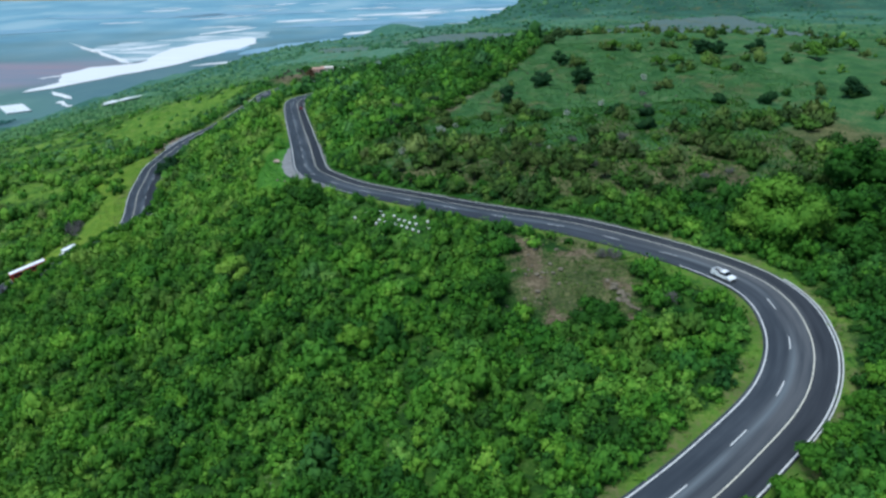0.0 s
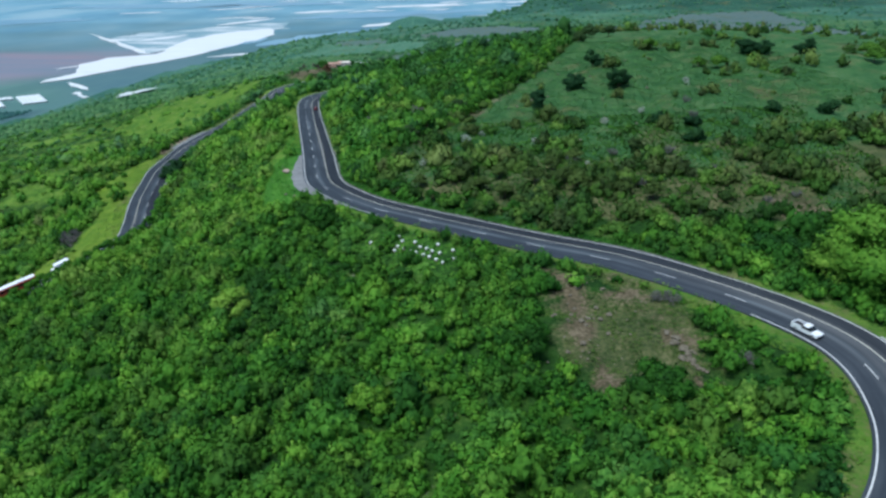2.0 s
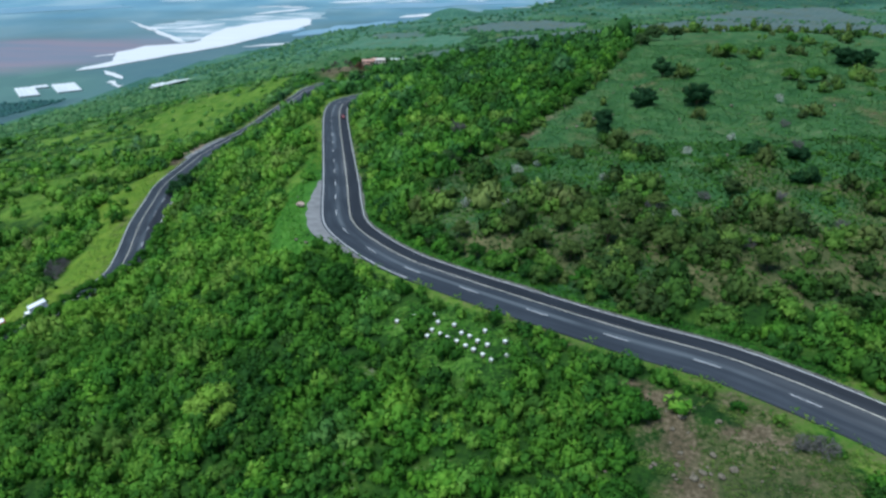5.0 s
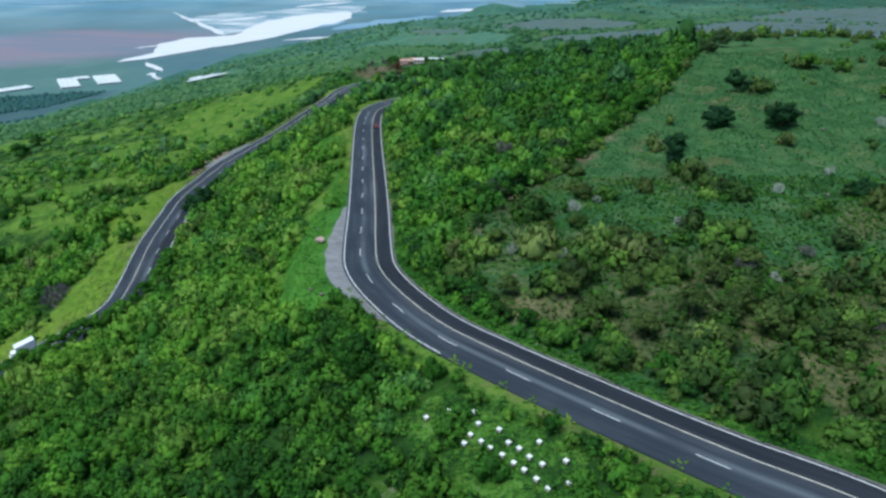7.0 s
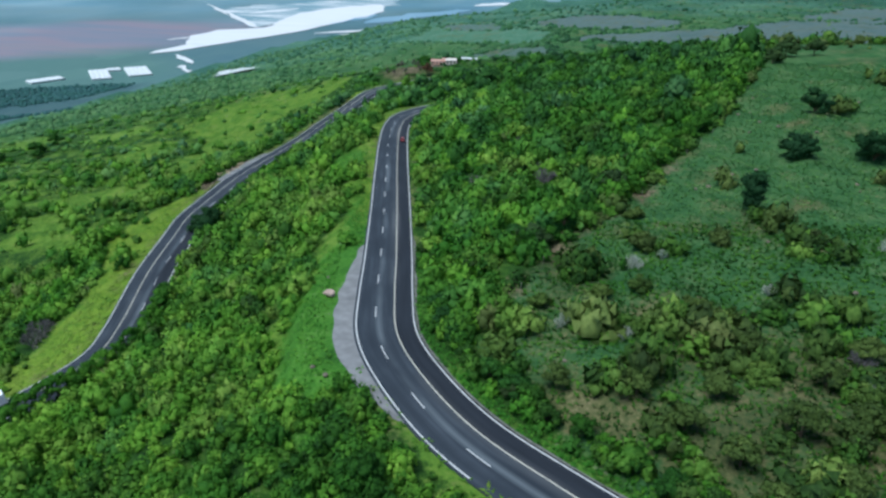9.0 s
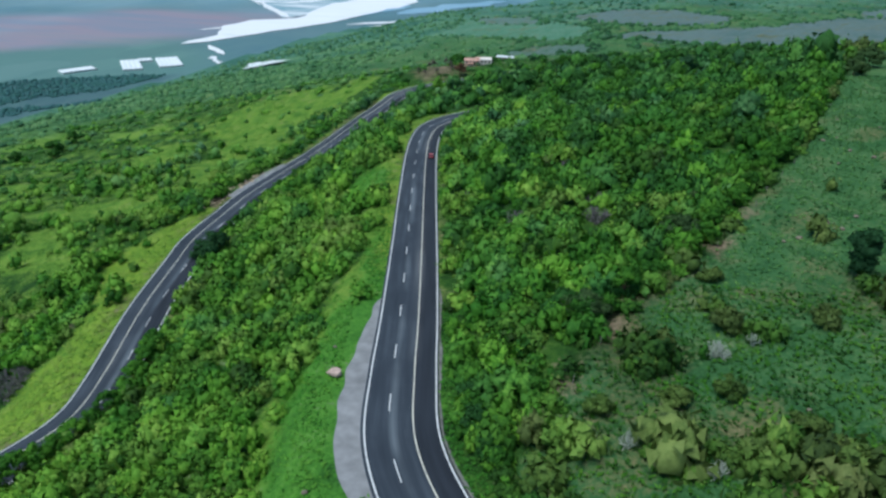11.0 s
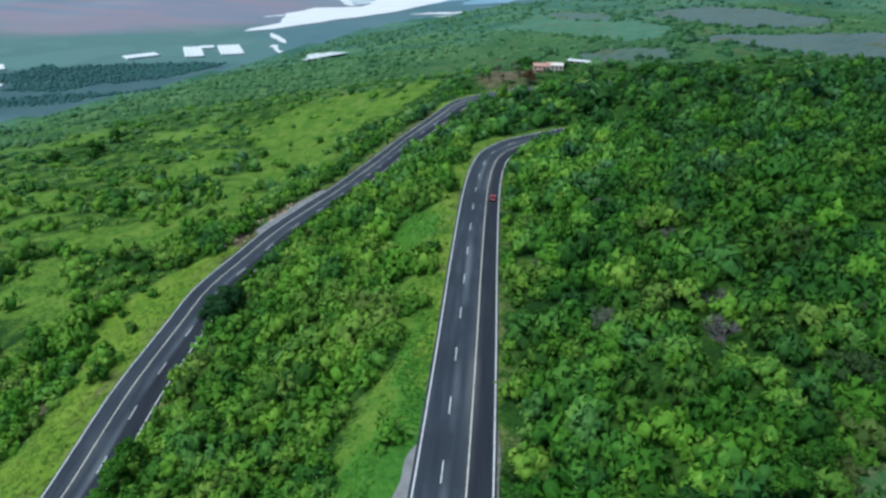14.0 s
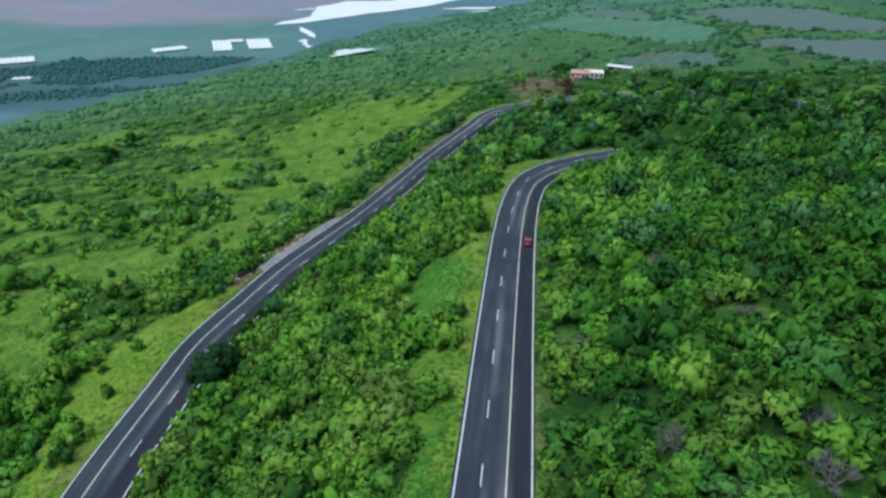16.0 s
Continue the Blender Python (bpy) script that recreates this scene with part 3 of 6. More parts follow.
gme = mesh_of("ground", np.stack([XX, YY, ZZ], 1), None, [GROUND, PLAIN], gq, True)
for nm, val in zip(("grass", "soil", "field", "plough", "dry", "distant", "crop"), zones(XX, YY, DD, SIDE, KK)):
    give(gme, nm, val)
give(gme, "lush", lush(XX, YY, DD, SIDE, KK))
give(gme, "ripe", ripe(XX, YY, DD, SIDE, KK))
give(gme, "forest", np.clip((150 * np.exp(-0.5 * ((XX - 430) ** 2 / 170**2 + (YY - 2000) ** 2 / 300**2)) + 230 * np.exp(-0.5 * ((XX - 820) ** 2 / 400**2 + (YY - 2200) ** 2 / 440**2)) + 36 * np.exp(-0.5 * ((XX + 125) ** 2 / 55**2 + (YY - 1640) ** 2 / 65**2)) - 10) / 30 + 0.5 * wavy(XX, YY, 150, 35), 0, 1))
# Share of the haze-coloured scrub tone, rising with distance.
give(gme, "hazed_scrub", np.clip((np.hypot(XX, YY - 100) - 700) / 800 + 0.2 * wavy(XX, YY, 200, 36), 0, 1))
# Share of the painted haze and sky blue, by distance.
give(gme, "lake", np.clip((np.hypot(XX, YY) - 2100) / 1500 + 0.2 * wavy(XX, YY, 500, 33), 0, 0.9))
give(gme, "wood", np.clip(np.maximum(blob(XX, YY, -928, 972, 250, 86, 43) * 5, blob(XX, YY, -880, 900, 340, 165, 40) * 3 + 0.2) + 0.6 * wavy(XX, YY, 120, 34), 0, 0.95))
give(gme, "farm", np.clip(blob(XX, YY, -1150, 1150, 520, 420) * 4, 0, 0.95))
give(gme, "pink", np.clip(np.maximum(blob(XX, YY, -1270, 1560, 640, 330, 40) * 2.5, blob(XX, YY, -772, 950, 75, 26, 48) * 2 - 0.2) + 0.3 * wavy(XX, YY, 300, 31), 0, 0.9))
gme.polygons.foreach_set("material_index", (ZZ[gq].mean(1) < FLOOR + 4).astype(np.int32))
tagged(new("ground", gme), "green overgrown hillside falling to a wide flat valley floor", "ground", kind="structure")


# ---- road ----
def strip(name, lo, hi, lift, mat, i0=0, i1=None, parent=None, drop=0.0, label="", wobble=0.0):
    """A ribbon along the road between two offsets from its middle."""
    sl = slice(i0, i1)
    c, r = ROAD[sl], RIGHT[sl]
    u = [lo, hi] if not drop else [lo, lo, hi, hi]
    h = [lift, lift] if not drop else [lift - drop, lift, lift, lift - drop]
    w = wobble * wavy(np.arange(len(c)) * 1.0, np.zeros(len(c)), 9, 7)
    cols = [np.c_[c[:, :2] + r * (a + w * (abs(a) == max(map(abs, u))))[:, None], c[:, 2] + b + BANK[sl] * a] for a, b in zip(u, h)]
    v = np.stack(cols, 1).reshape(-1, 3)
    n, m = len(c), len(u)
    g = np.arange(n * m).reshape(n, m)
    q = np.stack([g[:-1, :-1], g[:-1, 1:], g[1:, 1:], g[1:, :-1]], -1).reshape(-1, 4)
    me = mesh_of(name, v, None, [mat], q)
    uv = me.uv_layers.new(name="UVMap")
    co = np.stack([np.tile(u, n), np.repeat(ROAD_S[sl], m)], 1)[q.ravel()]
    uv.data.foreach_set("uv", co.astype(np.float32).ravel())
    ob = new(name, me)
    if parent:
        ob.parent = parent
    return tagged(ob, label)


road = tagged(strip("road", -HALF - 0.55, HALF + 0.35, 0.0, ASPHALT, drop=0.5), "dark grey three-lane asphalt mountain road", "road", kind="structure")


def nearest(x, y):
    return int(((ROAD[:, 0] - x) ** 2 + (ROAD[:, 1] - y) ** 2).argmin())


def edge_line(off, i0, i1):
    strip("edge_line", off - 0.11, off + 0.11, 0.015, WHITE_LINE, i0, i1, road, label="worn white edge line")


edge_line(HALF, 0, None)
edge_line(-HALF, 0, nearest(54, 138))
edge_line(-HALF, nearest(-20, 190), None)
strip("centre_line", 1.67, 1.85, 0.015, YELLOW_LINE, parent=road, label="faded cream centre line")
for i in range(4, len(ROAD) - 8, 10):
    strip("lane_dash", -1.83, -1.67, 0.015, WHITE_LINE, i, i + 4, road)


tagged(strip("gutter", HALF + 0.45, HALF + 0.8, 0.05, CONCRETE, nearest(45, 147), nearest(-56, 268), drop=0.4, wobble=0.22), "pale concrete gutter along the uphill road edge", "gutter", kind="structure")
i0, i1 = nearest(-30, 199), nearest(-56, 263)
lay = strip("gravel_layby", -HALF - 0.5, -HALF - 1.5, 0.0, GRAVEL, i0, i1)
co = np.empty(len(lay.data.vertices) * 3, np.float32)
lay.data.vertices.foreach_get("co", co)
co = co.reshape(-1, 2, 3)
f = np.linspace(0, 1, len(co))
wide = 3.8 * np.sin(np.pi * f ** 0.8) ** 0.7 + 0.35 * wavy(f * 60, f * 0, 9, 8)
co[:, 1, :2] = co[:, 0, :2] - RIGHT[i0:i1] * np.clip(wide, 0.2, 9)[:, None]
co[:, :, 2] -= [0.02, 0.1]
lay.data.vertices.foreach_set("co", co.ravel())
tagged(lay, "pale grey gravel lay-by on the outside of the bend", "lay-by", kind="structure")
tagged(strip("gravel_verge", HALF + 0.36, HALF + 2.6, -0.03, GRAVEL, nearest(-142.2, 396), nearest(-142.2, 352), drop=0.4, wobble=0.5), "pale grey gravel verge of the lower road", "gravel verge", kind="structure")
tagged(strip("kerb", HALF + 0.42, HALF + 0.62, 0.14, KERB, nearest(46, 80), nearest(62, 124), drop=0.5), "low pale concrete kerb on the outside of the bend", "kerb", kind="structure")


# ---- shrubs and woods ----
def unit(v):
    return v / np.maximum(np.linalg.norm(v, axis=-1, keepdims=True), 1e-9)


def spray_cards(rng, centre, radii, n, size):
    """Leaf sprays over the upper part of a lobe, each a small three-cornered face of its own, facing out of it."""
    a, h = rng.uniform(0, 6.283, n), rng.uniform(-0.4, 1.0, n)
    s = np.sqrt(np.clip(1 - h * h, 0, 1))
    out = np.stack([s * np.cos(a), s * np.sin(a), h], 1)
    p = centre + out * radii * rng.uniform(0.7, 1.28, n)[:, None]
    nrm = unit(out + rng.normal(0, 0.6, (n, 3)) + np.array([0, 0, 0.25]))
    t = unit(np.cross(nrm, rng.normal(0, 1, (n, 3))))
    b = np.cross(nrm, t)
    sz = (size * rng.uniform(0.6, 1.4, n))[:, None]
    v = np.stack([p - t * sz - b * sz * 0.6, p + t * sz - b * sz * 0.5, p + b * sz * 1.1 + nrm * sz * 0.3], 1).reshape(-1, 3)
    lit = np.repeat(unit(out + 0.95 * nrm), 3, axis=0)
    return v, np.arange(3 * n).reshape(-1, 3), lit


def clump(rng, centre, radii, n, size, core=1, keep=0.74):
    """One rounded clump of leaves: a bumpy body under sprays, shaded by its roundness. Corners, faces, normals."""
    bv, bf = BALL[core]
    stretch = unit(rng.uniform(0.75, 1.25, 3)) * 1.732
    v = centre + bv * radii * (keep if n else 0.95) * stretch * (1 + rng.normal(0, 0.17, (len(bv), 1)))
    if not n:
        return v, bf, unit(bv / radii)
    w, g, lit = spray_cards(rng, centre, radii, n, size)
    return np.vstack([v, w]), np.vstack([bf, g + len(v)]), np.vstack([unit(bv / radii), lit])


def gather(pieces):
    """Clumps laid together: corners, faces, normals, and a tone for each clump."""
    V, F, N, T, n = [], [], [], [], 0
    for (v, f, lit), tone in pieces:
        V.append(v), F.append(f + n), N.append(lit), T.append(np.full(len(v), tone))
        n += len(v)
    return np.vstack(V), np.vstack(F), np.vstack(N), np.concatenate(T)


def shade_by(me, normals):
    """Gives a mesh the normals of the rounded masses that its small faces stand for."""
    me.attributes.new("custom_normal", "FLOAT_VECTOR", "POINT").data.foreach_set("vector", np.ascontiguousarray(unit(normals), np.float32).ravel())


def ball(sub):
    bm = bmesh.new()
    bmesh.ops.create_icosphere(bm, subdivisions=sub, radius=1)
    v, f = np.array([w.co[:] for w in bm.verts]), np.array([[w.index for w in g.verts] for g in bm.faces])
    bm.free()
    return v, f


BALL = {s: ball(s) for s in (1, 2)}


def shrub_form(seed, lobes, cards, size, core=1, flat=0.8):
    """A unit shrub, about 1 in radius: rounded clumps heaped into an uneven dome."""
    rng = np.random.RandomState(seed)
    pieces = []
    for i in range(lobes):
        a, f = 2.4 * i + rng.uniform(-0.5, 0.5), math.sqrt(i / lobes)
        rad = np.array([1, 1, rng.uniform(0.8, 1.05)]) * (rng.uniform(0.42, 0.52) if i == 0 else rng.uniform(0.22, 0.46))
        if lobes < 4:
            rad, f = rad * 1.45, f * 0.75
        r = f * (1.02 - rad[0] * 0.6)
        c = np.array([r * math.cos(a), r * math.sin(a), flat * (0.78 - 0.5 * f * f) + rng.uniform(-0.16, 0.16)])
        v, g, lit = clump(rng, c, rad, cards // lobes, size, core)
        pieces.append(((v, g, unit(lit + 0.35 * unit(v - [0, 0, 0.1]))), rng.normal(0, 0.11)))
    return gather(pieces)


def scatter_mesh(name, forms, pick, pos, radius, height, tint, mats, seed=5, olive=None):
    """One mesh of many plants: forms copied to the places, turned and scaled."""
    rng = np.random.RandomState(seed)
    turn = rng.uniform(0, 6.283, len(pos))
    V, F, N, T, O, n = [], [], [], [], [], 0
    for k, (v, f, lit, tone) in enumerate(forms):
        w = np.flatnonzero(pick == k)
        if not len(w):
            continue
        c, s = np.cos(turn[w])[:, None], np.sin(turn[w])[:, None]
        x = (v[None, :, 0] * c - v[None, :, 1] * s) * radius[w, None] + pos[w, 0, None]
        y = (v[None, :, 0] * s + v[None, :, 1] * c) * radius[w, None] + pos[w, 1, None]
        z = v[None, :, 2] * height[w, None] + pos[w, 2, None]
        V.append(np.stack([x, y, z], -1).reshape(-1, 3))
        N.append(np.stack([lit[None, :, 0] * c - lit[None, :, 1] * s, lit[None, :, 0] * s + lit[None, :, 1] * c, lit[None, :, 2] * np.ones_like(c)], -1).reshape(-1, 3))
        F.append((f[None] + (np.arange(len(w)) * len(v))[:, None, None] + n).reshape(-1, 3))
        T.append((tint[w, None] + tone[None]).ravel())
        O.append(np.repeat(np.zeros(len(w)) if olive is None else olive[w], len(v)))
        n += len(w) * len(v)
    me = mesh_of(name, np.vstack(V), np.vstack(F), mats, smooth=True)
    shade_by(me, np.vstack(N))
    give(me, "tint", np.clip(np.concatenate(T), 0, 1.1))
    give(me, "olive", np.clip(np.concatenate(O), 0, 1))
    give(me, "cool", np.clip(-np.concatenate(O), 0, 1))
    return me


def jittered(x0, x1, y0, y1, step, seed):
    rng = np.random.RandomState(seed)
    x, y = np.meshgrid(np.arange(x0, x1, step), np.arange(y0, y1, step))
    x, y = x.ravel(), y.ravel()
    return x + rng.uniform(-0.48, 0.48, len(x)) * step, y + rng.uniform(-0.48, 0.48, len(x)) * step, rng


BARE = [(-38.4, 296, 3.4), (-21.5, 303.5, 3.0), (-20.5, 293, 3.8), (-56, 322, 2.6), (-46, 350, 2.6), (-147, 251, 4.4), (-145.5, 246, 4.0), (38, 139, 2.2), (35.5, 139.5, 2.0), (44.5, 119, 2.2), (-30, 330, 2.2), (66.8, 204, 2.2), (57.4, 216, 2.6), (42, 220, 2.2), (28.8, 213, 2.4), (75.8, 255, 2.4), (79, 274, 2.0), (44.7, 196, 2.0), (72, 181, 1.6), (80, 184, 1.8)]


def thick(x, y, d, side, k):
    """How likely a shrub is to grow at a place, how large, how olive (below zero bluer, as painted haze far off), and
    how near the road it may reach.
    """
    grass, soil, field, plough, _, away, crop = zones(x, y, d, side, k)
    rim = np.min([np.abs(inside(x, y, pts)) for _, pts in FIELDS], 0)
    n1, n2 = wavy(x, y, 16, 21), wavy(x, y, 45, 22)
    lower, ry = k > len(ROAD) * 0.62, ROAD[k, 1]
    p = np.full(len(x), 0.95)
    p = np.where(x < -165, 0.5 + 0.5 * n2 + 0.35 * n1, p)
    p = np.where((x < -165) & (y > 600), 0.55 + 0.5 * n2 + 0.2 * n1, p)
    p = np.where(away > 0.1, np.clip(0.42 + 1.1 * n2 + 0.8 * n1, 0.06, 0.97), p)
    p = p * (1 - np.where(d < 20, 0.95, 0.84) * np.clip(grass * 1.3 - 0.2, 0, 1)) * (1 - 0.85 * np.clip(soil * 1.6, 0, 1)) * (1 - 0.99 * np.clip((plough + crop) * 2, 0, 1))
    pasture = (x > hedge_x(y)) & (y > 168) & (y < 520)
    p = np.where(pasture & (field > 0.5), np.clip(0.02 + 0.3 * (n2 + 0.9 * n1 - 0.35) + 0.34 * np.clip((262 - y + 14 * n2 + 0.12 * (x - 40)) / 40, 0, 1), 0.008, 0.85), p)
    p = p * np.where((x < hedge_x(y)) & (x > -165) & (y > 200), 1 - 0.36 * np.clip((y - 210) / 70, 0, 1), 1)
    p = np.where(pasture & (y < 275), p * np.clip(0.46 + 1.1 * n1 + 0.5 * n2, 0.08, 1.5) * np.clip(1.5 - (y - 205) / 60, 1, 1.5) * np.clip(1.25 - (x - 10) / 70, 0.6, 1), p)
    p = np.where(pasture & (y > 268) & (x < 100), p * 0.22, p)
    p = np.where(pasture & (x < hedge_x(y) + 6.5) & (y > 225) & (y < 320), p * 0.12, p)
    p = np.where(pasture & (field <= 0.5), 0.42 + 0.35 * n1, p)
    p = np.where((y > 640) & (field > 0.5), np.where(rim < 6, 0.85, np.where(np.abs(wavy(x, y, 140, 24)) < 0.07, 0.8, np.where(n2 + 0.4 * n1 > 0.6, 0.3, 0.012)) * (1 - plough) * (1 - crop)), p)
    close = (lower & (side < 0)) | (~lower & (side < 0) & (ry > 150) & (ry < 205))
    p = np.where(blob(x, y, -128, 585, 26, 32, 20) > 0, np.minimum(p, 0.16), p)
    p = np.where(blob(x, y, 76, 179, 12, 9, 10) > 0, np.minimum(p, 0.08), p)
    p = np.where((blob(x, y, 22, 558, 17, 26, 15) > 0) | (blob(x, y, 3, 540, 12, 26, 0) > 0), np.minimum(p, 0.06), p)
    p = np.where(blob(x, y, -510, 1090, 95, 42, -45) > 0, 0, p)
    p = np.where((blob(x, y, -107, 602, 16, 11) > 0) | (blob(x, y, 67, 171, 7, 5, -15) > 0), np.minimum(p, 0.1), p)
    slide = np.maximum(blob(x, y, 28, 132, 15, 20, 10), blob(x, y, -13, 166.5, 17, 9, -36))
    p = np.where(slide > 0, np.minimum(p, np.where(x < 5, 0.22, 0.03)), p)
    for ax, ay, bx, by in ((-410, 591, -345, 580), (-485, 532, -428, 533), (-262, 403, -231, 411)):
        u = np.clip(((x - ax) * (bx - ax) + (y - ay) * (by - ay)) / ((bx - ax) ** 2 + (by - ay) ** 2), 0, 1)
        p = np.where(np.hypot(x - ax - u * (bx - ax), y - ay - u * (by - ay)) < 4, 1.0, p)
    for bx, by, br in BARE:
        p = np.where(np.hypot(x - bx, y - by) < 0.9 * br + 1.2, 0, p)
    p = np.where((blob(x, y, 45, 122, 4.5, 13, 14) > 0) & (d > 9), 0.8, p)
    uphill = ~lower & (side > 0) & (ry > 150) & (ry < 450)
    p = np.where(d < np.where(close, np.where(lower, 6.5, 8.6), np.where(uphill, np.where(ry < 238, 8.2, 7.2), np.where(~lower & (side < 0) & (ry > 70) & (ry < 150), np.interp(ry, [70, 100, 118, 150], [7.4, 8, 9.8, 10.2]) + 1.2 * n1, 7.9))), 0, p)
    # Olive drops with distance, so far leaves take on a painted haze blue.
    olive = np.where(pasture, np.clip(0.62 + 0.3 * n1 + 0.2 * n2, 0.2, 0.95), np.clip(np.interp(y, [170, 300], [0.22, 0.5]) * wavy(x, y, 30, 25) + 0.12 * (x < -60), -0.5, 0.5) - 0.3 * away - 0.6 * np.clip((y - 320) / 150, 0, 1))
    return p, 1 + 0.14 * n1 + 0.08 * n2, olive, np.where(close, np.where(lower, 5.4, 7.3), np.where(uphill, np.where(ry < 238, 7.0, 6.1), 6.6))


FORMS = [shrub_form(100 + i, 6 + i % 4, 160 + 14 * (i % 3), 0.112) for i in range(12)]
FORMS += [shrub_form(100 + i, 6 + i % 4, 96 + 12 * (i % 3), 0.142) for i in range(12)]
MID_FORMS = [shrub_form(200 + i, 3 + i % 2, 34, 0.2) for i in range(8)]
FAR_FORMS = [shrub_form(300 + i, 1 + i % 3, 0, 0.3, flat=0.6) for i in range(6)]


def thicket(name, forms, box, step, seed, rmin, rmax, inner=None, label="", mat=LEAF, low=9, fill=1.0, around=False, coarse=0):
    x, y, rng = jittered(*box, step, seed)
    if inner:
        w = ~((x > inner[0]) & (x < inner[1]) & (y > inner[2]) & (y < inner[3]))
        x, y = x[w], y[w]
    w = around | ((x > -0.7 * y - 18) | ((y > 225) & (x > -60 - 1.5 * (y - 215)))) & (x < 0.7 * y + 20)
    x, y = x[w], y[w]
    if around:
        w = ~((x > -0.7 * y - 18) & (x < 0.7 * y + 20) & (y > 55))
        x, y = x[w], y[w]
    z, d, side, k = land(x, y)
    p, big, olive, reach = thick(x, y, d, side, k)
    w = (rng.uniform(0, 1, len(x)) < p * fill) & (z > FLOOR + low) & (layby(x, y) < -0.06)
    x, y, z, d, big, olive, reach = (a[w] for a in (x, y, z, d, big, olive, reach))
    n = len(x)
    r = rng.uniform(rmin, rmax, n) * big * np.where(rng.uniform(0, 1, n) < 0.06, 1.4, 1)
    r = np.where((x > hedge_x(y)) & (y > 168) & (y < 520), r * 1.2, r)
    r = np.where(x < -165, r * 0.86, r)
    r = r * (1 + 0.36 * np.clip((y - 210) / 70, 0, 1) * (x < hedge_x(y)))
    h = r * rng.uniform(0.8, 1.8, n) * np.where(np.hypot(x, y - 150) > 420, 0.6, 1)
    olive = olive + rng.normal(0, 0.17, n) * np.where((y < 230) & (x < hedge_x(y)), 0.6, 1)
    r = r * np.where(rng.uniform(0, 1, n) < 0.12, 0.7, 1)
    r = np.minimum(r, np.maximum(0.7, d - reach))
    h = np.minimum(h, r * 2.0)
    tint = np.clip(0.5 + 0.3 * (x < -160) + 0.25 * ((x < -50) & (x > -150) & (y < 420)) + 0.03 * ((x > -48) & (x <= hedge_x(y)) & (y > 195)) - 0.05 * ((x > hedge_x(y)) & (y > 168) & (y < 520)) - 0.09 * ((x > hedge_x(y)) & (y > 168) & (y < 262)) - 0.3 * ((x > 62) & (y < 186)) - 0.22 * ((x < -42) & (y < 195)) + np.where(x < -165, 0.24, 0.12) * wavy(x, y, 60, 43) + 0.2 * wavy(x, y, 26, 41) - 0.15 * ((x > -60) & (x <= hedge_x(y)) & (y > 300)) + rng.normal(0, 0.21, n), 0, 1)
    pick = rng.randint(0, len(forms) // 2, n) + len(forms) // 2 * (y > coarse) if coarse else rng.randint(0, len(forms), n)
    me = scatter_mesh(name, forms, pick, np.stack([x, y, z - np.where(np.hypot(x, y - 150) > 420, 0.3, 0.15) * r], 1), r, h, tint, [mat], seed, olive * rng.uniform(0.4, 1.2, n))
    return tagged(new(name, me), label, "shrubs", kind="stuff")


NEAR_BOX, MID_BOX = (-175, 130, 55, 425), (-430, 260, 40, 660)
thicket("shrub_thicket", FORMS, NEAR_BOX, 3.3, 1, 1.75, 3.1, None, "dense green thorn scrub covering the hillside", coarse=205)
thicket("slope_scrub", MID_FORMS, MID_BOX, 4.3, 2, 0.9, 3.2, NEAR_BOX, "patchy green scrub between meadows on the lower slope")
FAR_BOX = (-640, 420, 120, 1000)
thicket("far_scrub", FAR_FORMS, FAR_BOX, 5.6, 3, 0.8, 4.0, MID_BOX, "green scrub and hedges on the farther slopes", HAZED_SLOPE_LEAF, 6)
thicket("distant_woods", FAR_FORMS, (-900, 700, 260, 1500), 8.5, 6, 1.4, 4.6, FAR_BOX, "distant green woods and scrub on the slopes, tinted blue for haze", HAZED_FAR_LEAF, 6)
thicket("ridge_woods", FAR_FORMS, (60, 1300, 1500, 2300), 15, 7, 3.5, 8.0, None, "green woods on the far ridge, haze blue in their colour", HAZED_FAR_LEAF, 30)
LOW_FORMS = [shrub_form(250 + i, 2, 26, 0.22) for i in range(6)]
thicket("undergrowth", LOW_FORMS, NEAR_BOX, 3.1, 4, 1.0, 1.7, None, "low green undergrowth between the taller shrubs", fill=0.58)
WEDGE = (-260, 190, -60, 225)
thicket("hillside_scrub", [shrub_form(260 + i, 2, 12, 0.3) for i in range(6)], WEDGE, 4.4, 5, 2.0, 3.2, None, "green scrub on the hillside under the flight path", fill=0.8, around=True)


# ---- tools for things ----
def part(name, bm, mat, parent=None, label="", smooth=False):
    """Links a bmesh as one mesh object under a thing or a part."""
    me = bpy.data.meshes.new(name)
    bm.normal_update()
    bm.to_mesh(me)
    bm.free()
    if smooth:
        me.polygons.foreach_set("use_smooth", np.full(len(me.polygons), True))
    me.materials.append(mat)
    ob = new(name, me)
    if parent:
        ob.parent = parent
    return tagged(ob, label)


def box(sx, sy, sz, at=(0, 0, 0), bevel=0.0, bm=None, turn=0.0, taper=1.0):
    """A box standing on at, with softened edges."""
    bm = bm or bmesh.new()
    made = bmesh.ops.create_cube(bm, size=1.0)["verts"]
    for v in made:
        k = taper if v.co.z > 0 else 1.0
        v.co = Vector((v.co.x * sx * k, v.co.y * sy * k, (v.co.z + 0.5) * sz))
    if bevel:
        edges = list({e for v in made for e in v.link_edges})
        out = bmesh.ops.bevel(bm, geom=edges, offset=bevel, segments=2, affect="EDGES", profile=0.6)
        made = list({v for v in out["verts"]} | {v for v in made if v.is_valid})
    m = Matrix.Translation(at) @ Matrix.Rotation(radians(turn), 4, "Z")
    for v in made:
        v.co = m @ v.co
    return bm


